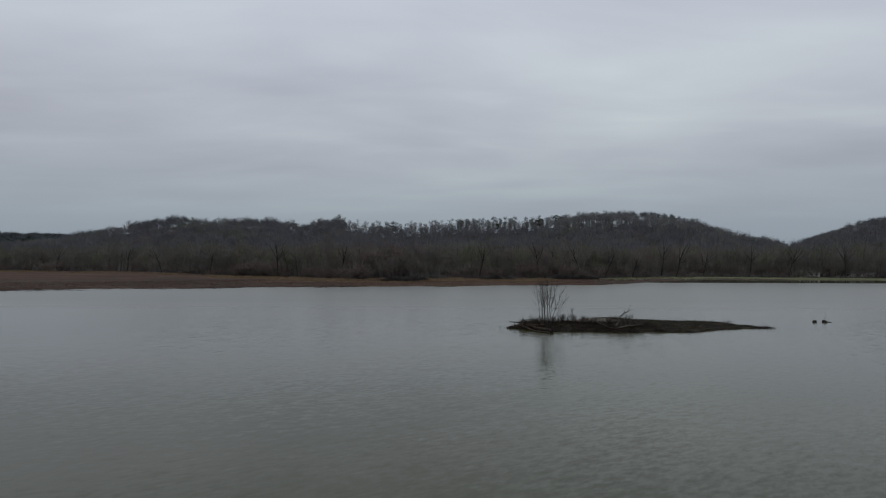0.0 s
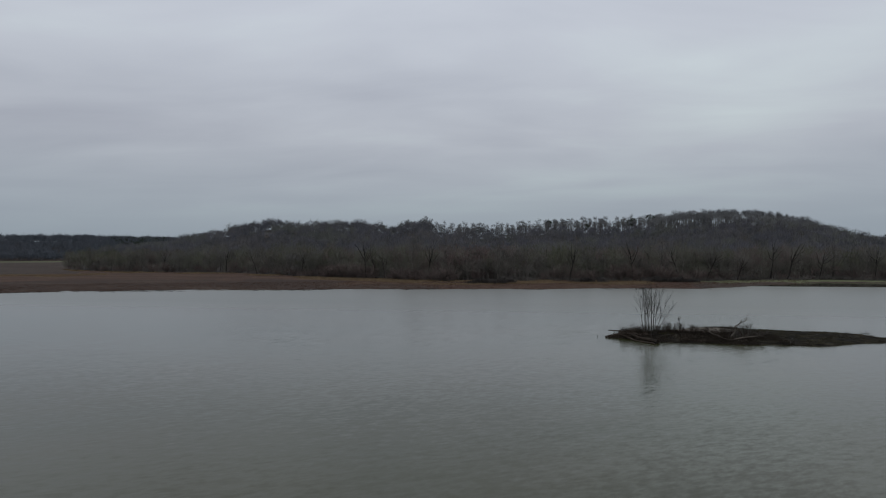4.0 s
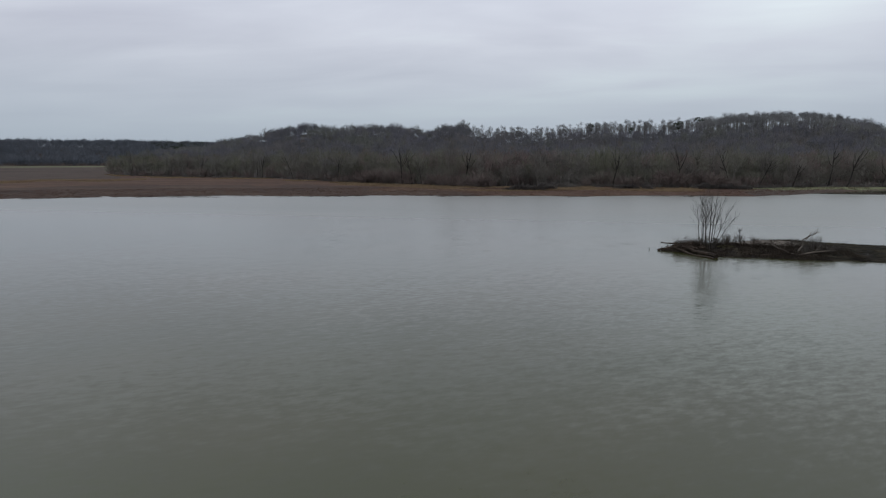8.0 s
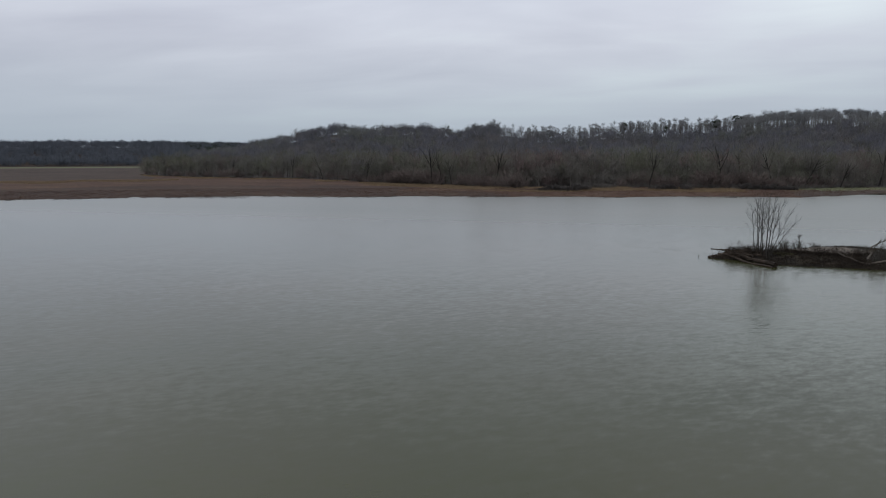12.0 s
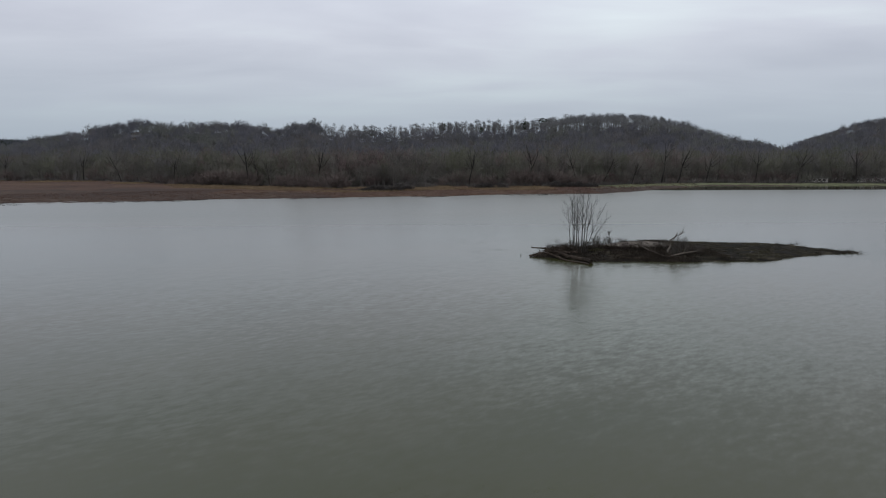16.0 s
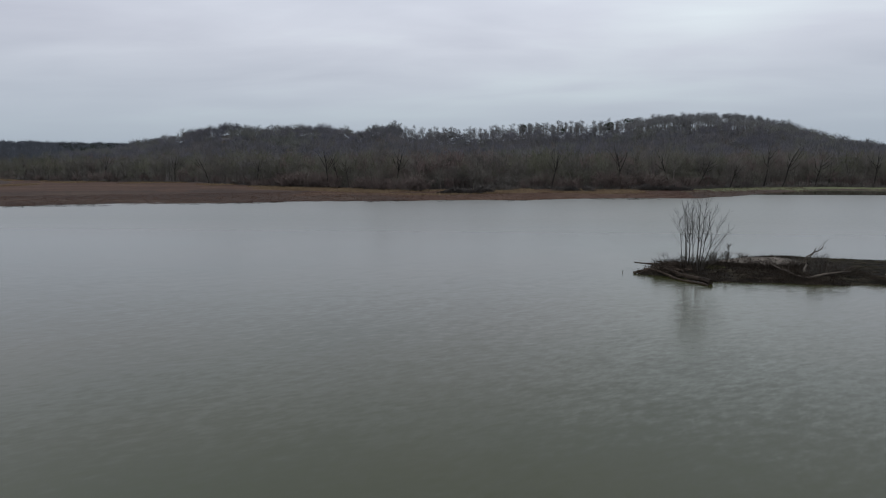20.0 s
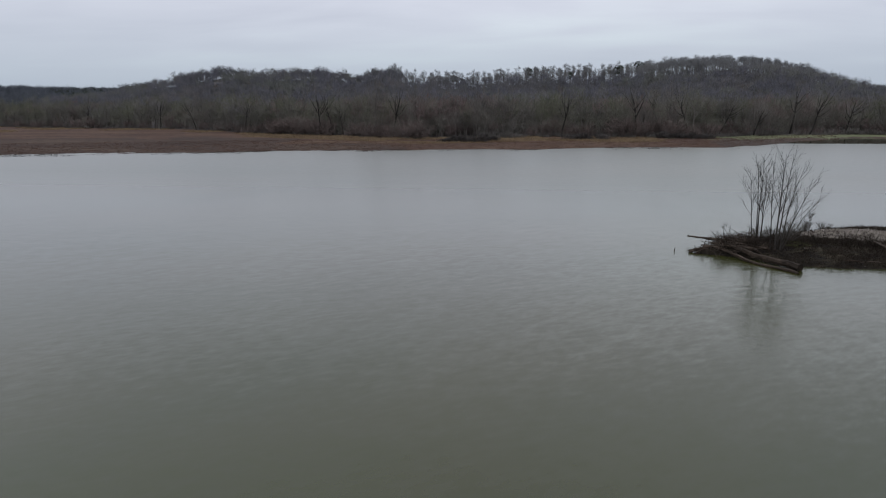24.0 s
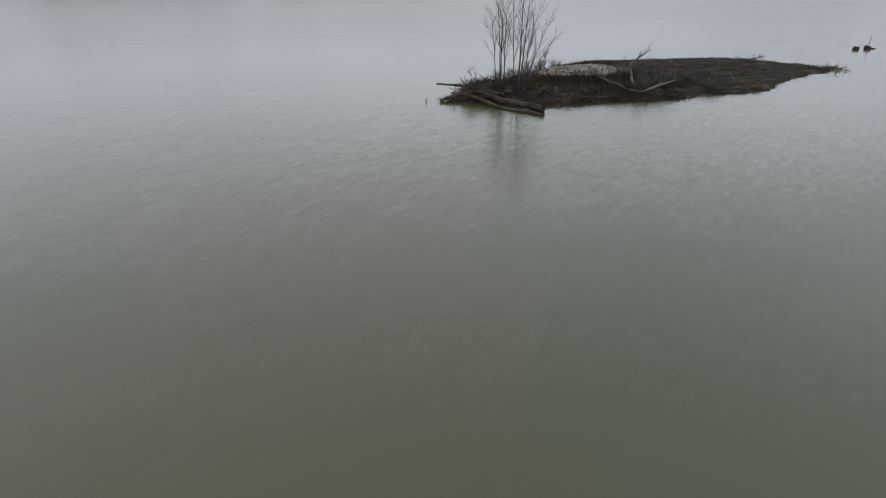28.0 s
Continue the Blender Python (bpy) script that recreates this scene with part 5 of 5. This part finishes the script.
def slim_tree(base, trunks, rng, label, group):
    """A clump of straight trunks, bare below, with steep branches and fine twigs above: (foot, tip, radius, branches)."""
    ob = thing("slim_tree", Matrix.Translation(base), label, "tree", group)
    for foot, tip, r, branches in trunks:
        g, tw = Geo(), Geo()
        foot, tip = np.array([*foot, -0.2]), np.array(tip, float)
        u = np.linspace(0, 1, 10)[:, None]
        bow = rng.normal(0, 0.10, 3) * [1, 1, 0]
        path = foot + (tip - foot) * u + bow * np.sin(u * math.pi) + rng.normal(0, 0.022, (10, 3)) * np.sin(u * math.pi)
        path[:, :2] += ((foot - tip)[:2] * 0.35) * (u * (1 - u))
        tube(g, path, 0.88 * r * np.concatenate([[1.35], np.linspace(1.0, 0.10, 9)]), 8)
        stem = part("trunk", g, ["alder"], ob)
        roots, ways = [], []
        L = np.linalg.norm(tip - foot)
        lean = (tip - foot) / L
        for k in range(branches):
            v = 0.32 + 0.63 * (k + rng.uniform(0, 1)) / branches
            az = rng.uniform(0, 6.28)
            way = np.array([math.cos(az), math.sin(az), rng.uniform(0.9, 2.0)]) + lean * 0.6 + lean * [2.2, 2.2, 0]
            bl = L * rng.uniform(0.18, 0.40) * (1.25 - 0.75 * v)
            bp = curve_path(along(path, [v])[0], way, bl, 6, rng, 0.06, 0.06)
            limb = Geo()
            tube(limb, bp, np.linspace(r * 0.32 * (1.1 - v) + 0.009, 0.005, 7), 4, cap=False)
            part("branch", limb, ["alder"], stem)
            for q in range(7):
                bd = bp[-1] - bp[0]
                sp = curve_path(along(bp, [0.15 + 0.12 * q + rng.uniform(0, 0.1)])[0], bd / bl + rng.normal(0, 0.38, 3), bl * rng.uniform(0.25, 0.55), 4, rng, 0.07, 0.05)
                tube(tw, sp, np.linspace(0.0065, 0.003, 5), 3, cap=False)
                roots.append(along(sp, rng.uniform(0.2, 1, 2)))
                ways.append((sp[-1] - sp[0]) / np.linalg.norm(sp[-1] - sp[0]) + rng.normal(0, 0.3, (2, 3)))
        roots, ways = np.concatenate(roots), np.concatenate(ways)
        slivers(tw, roots, ways, rng.uniform(0.2, 0.6, len(roots)), 0.007, rng)
        part("crown", tw, ["alder"], ob)
    return ob


def arched(name, points, r0, r1, branches, rng, label, group):
    """A dead branch through the given points, with side twigs towards its tip."""
    p = np.array(points, float)
    base = p[0].copy()
    p = p - base
    u = np.linspace(0, len(p) - 1, 18)
    line = np.stack([np.interp(u, np.arange(len(p)), p[:, k]) for k in range(3)], -1)
    for _ in range(3):
        line[1:-1] = (line[:-2] + 2 * line[1:-1] + line[2:]) / 4
    line[1:-1] += rng.normal(0, 0.03, (16, 3))
    ob = thing(name, Matrix.Translation(base), label, "dead branch", group)
    g = Geo()
    tube(g, line, np.linspace(r0, r1, 18) * rng.uniform(0.85, 1.15, 18), 7)
    for k in range(branches):
        tw = Geo()
        u = rng.uniform(0.35, 1.0)
        q = curve_path(along(line, [u])[0], line[-1] - line[9] + rng.normal(0, 0.8, 3) + [0, 0, 0.5], rng.uniform(0.5, 1.6), 6, rng, 0.22, 0.08)
        tube(tw, q, np.linspace(0.030, 0.006, 7), 4, cap=False)
        n = 9
        slivers(tw, along(q, rng.uniform(0.3, 1, n)), (q[-1] - q[0]) + rng.normal(0, 0.35, (n, 3)), rng.uniform(0.25, 0.7, n), 0.016, rng)
        part("twig", tw, ["snag"], ob)
    part("limb", g, ["snag"], ob)
    return ob


def build_islet_plants():
    rng = np.random.default_rng(64)

    def ground(x, y, down=0.05):
        return (x, y, float(islet(np.array([x]), np.array([y]))[0]) - down)

    trees = "bare trees on the islet"
    slim_tree(ground(20.7, 128.3), [((-0.45, 0.1), (-1.3, 0.2, 7.6), 0.060, 11), ((-0.15, -0.2), (-0.7, 0.1, 8.6), 0.075, 13), ((0.1, 0.25), (-0.1, 0.0, 8.9), 0.085, 13), ((0.3, -0.1), (0.5, 0.2, 8.2), 0.065, 12), ((0.5, 0.2), (0.9, -0.2, 6.6), 0.045, 9)], rng, "close clump of straight slim bare grey trunks on the islet", trees)
    slim_tree(ground(20.9, 124.3), [((-0.35, 0.1), (-0.9, 0.1, 8.4), 0.070, 11), ((0.0, 0.0), (0.1, 0.0, 9.6), 0.105, 16), ((0.3, 0.2), (0.9, 0.2, 9.3), 0.090, 15), ((0.5, -0.1), (2.0, 0.1, 8.3), 0.070, 13), ((0.55, 0.15), (3.3, 0.2, 7.2), 0.060, 13), ((0.6, 0.0), (3.9, -0.2, 5.6), 0.045, 11)], rng, "clump of straight bare grey trunks, some leaning out wide", trees)
    branchy("sapling", ground(20.2, 132.0), [((-1.9, 0.3, 2.3), 0.03, 4, 3, 1.0)], rng, "thin bare sapling leaning over the water", "sapling", "alder", "saplings on the islet")
    branchy("sapling", ground(27.4, 131.2), [((0.1, 0, 2.4), 0.03, 10, 4, 1.2)], rng, "small bare upright sapling on the islet", "sapling", "alder", "saplings on the islet")
    bushes = "leafless bushes on the islet"
    for x, y, h, w, mat, label in ((19.4, 124.8, 1.5, 2.4, "brush", "dense dark brown leafless bush beside the driftwood"), (18.9, 129.0, 1.3, 2.8, "brush", "dense dark brown leafless bush beside the driftwood"), (16.9, 126.6, 1.5, 2.2, "brush", "dense dark brown leafless bush beside the driftwood"), (26.0, 123.4, 0.9, 2.4, "brush", "low brown leafless bush on the islet"), (17.9, 127.6, 1.3, 2.4, "brush", "dense dark brown leafless bush beside the driftwood"), (19.0, 126.4, 1.5, 2.4, "brush", "dense dark brown leafless bush beside the driftwood"), (20.6, 127.6, 1.8, 2.4, "islet_twig", "thin grey leafless bush under the trees"),
                                   (26.8, 127.0, 1.6, 3.0, "brush", "low brown leafless bush on the islet"), (28.8, 126.2, 1.7, 3.0, "brush", "low brown leafless bush on the islet"), (31.2, 126.4, 1.5, 3.0, "brush", "low brown leafless bush on the islet"),
                                   (36.6, 123.6, 2.2, 4.6, "islet_twig", "wide hazy grey leafless bush beside the fallen branches"), (35.2, 123.0, 1.5, 3.0, "islet_twig", "wide hazy grey leafless bush beside the fallen branches"), (39.2, 124.2, 1.5, 3.0, "islet_twig", "low hazy grey leafless bush on the mud"),
                                   (33.6, 125.4, 1.5, 3.0, "brush", "low brown leafless bush on the islet"), (24.6, 128.6, 1.6, 2.6, "brush", "low brown leafless bush on the islet"), (22.8, 129.8, 1.5, 1.8, "brush", "low brown leafless bush on the islet"), (25.6, 131.6, 1.9, 2.4, "islet_twig", "thin hazy grey leafless bush behind the trees"), (28.2, 134.0, 1.5, 2.2, "islet_twig", "thin hazy grey leafless bush on the islet's back"), (31.0, 135.6, 1.2, 2.0, "islet_twig", "thin hazy grey leafless bush on the islet's back"), (38.0, 128.2, 2.2, 3.2, "islet_twig", "thin hazy grey leafless bush by the dead branch"), (34.8, 127.6, 1.8, 2.6, "islet_twig", "thin hazy grey leafless bush by the dead branch"), (23.2, 127.4, 1.6, 2.4, "islet_twig", "thin grey leafless bush under the trees")):
        ob = plant("bush", shrub(rng, h, w, 30, 26, 0.015), ("brush" if mat == "brush" else "islet_twig", mat), label, "bush", bushes, ("stem", "crown"))
        ob.matrix_world = Matrix.Translation(ground(x, y))
    # fallen, bleached branches, some in the air
    dead = "dead branches on the islet"
    arched("dead_branch", [(34.3, 123.8, 0.5), (35.5, 125.9, 1.0), (36.4, 127.5, 1.35), (36.1, 127.6, 1.9), (36.4, 127.6, 2.4), (37.3, 127.7, 2.8), (38.1, 127.7, 3.2), (38.5, 127.7, 3.7)], 0.18, 0.03, 18, rng, "bleached dead branch curving up from the mud", dead)
    arched("dead_branch", [(34.0, 121.4, 0.4), (33.0, 121.9, 0.55), (32.3, 123.4, 0.8), (31.6, 124.6, 1.15), (31.0, 125.6, 1.5)], 0.19, 0.06, 9, rng, "bleached dead branch lying across the mud", dead)
    arched("dead_branch", [(33.6, 121.3, 0.4), (35.1, 121.5, 0.8), (36.6, 121.9, 1.0), (38.2, 122.5, 1.15), (39.7, 122.9, 1.1)], 0.19, 0.05, 9, rng, "long bleached dead branch arched over the mud", dead)
    arched("dead_branch", [(32.2, 126.4, 1.3), (33.6, 127.0, 1.5), (35.2, 127.2, 1.5), (36.4, 127.6, 1.45)], 0.07, 0.05, 8, rng, "grey dead branch lying at the edge of the sand", dead)
    arched("dead_branch", [(29.4, 128.6, 1.3), (30.8, 128.3, 1.5), (31.8, 127.6, 1.45)], 0.05, 0.02, 6, rng, "thin grey dead branch lying on the weeds", dead)
    branchy("dead_branch", ground(60.2, 135.6, -0.12), [((3.0, 0.4, 0.05), 0.07, 8, 2, 0.12), ((-1.6, 0.5, 0.05), 0.05, 5, 2, 0.15)], rng, "dark dead branch stranded on the islet's back shore", "dead branch", "brush", "dead branches on the islet")


def build_stumps():
    rng = np.random.default_rng(3)
    for x, y, r, h, label in ((83.0, 138.4, 0.42, 0.42, "dark weathered stump standing in the water"), (85.1, 138.3, 0.50, 0.45, "dark weathered stump with a stick, standing in the water")):
        ob = thing("tree_stump", Matrix.Translation((x, y, 0)), label, "stump", "stumps in the lake")
        g = Geo()
        path = np.array([(0, 0, -0.6), (0.02, 0, 0.0), (0.0, 0.03, h * 0.6), (0.03, 0.0, h)])
        tube(g, path, [r * 1.2, r * 1.05, r * 0.9, r * 0.8], 12)
        g.v[0] += rng.normal(0, 0.06, g.v[0].shape)
        part("wood", g, ["brush"], ob)
        g = Geo()
        n = 24
        th = rng.uniform(0, 6.28, n)
        slivers(g, np.stack([np.cos(th) * r * 0.7, np.sin(th) * r * 0.7, np.full(n, h - 0.05)], -1), np.stack([rng.normal(0, 0.2, n), rng.normal(0, 0.2, n), np.ones(n)], -1), rng.uniform(0.05, 0.14, n), 0.10, rng)
        part("broken_end", g, ["brush"], ob)
        if x > 84:
            g = Geo()
            tube(g, [(0.1, 0, h * 0.5), (0.16, 0, 1.3), (0.24, 0.02, 2.1)], [0.045, 0.035, 0.02], 5)
            part("stick", g, ["drift"], ob)
            g = Geo()
            tube(g, [(0.3, 0, 0.08), (0.9, -0.1, 0.10), (1.5, -0.15, 0.04)], [0.12, 0.09, 0.05], 6)
            part("branch", g, ["brush"], ob)
    for x, y, dx, h in ((11.6, 126.0, 0.05, 0.36),):
        g = Geo()
        tube(g, [(0, 0, -0.5), (dx * 0.5, 0, h * 0.5), (dx, 0, h)], [0.05, 0.045, 0.03], 6)
        ob = new("stake", g.mesh("stake", ["drift"]))
        ob.location = (x, y, 0)
        tagged(ob, "short dark stick standing in the water", "stick")


build_islet()
build_islet_cover()
build_driftwood()
build_islet_plants()
build_stumps()

for model, m in FIRST:
    model.matrix_basis = m
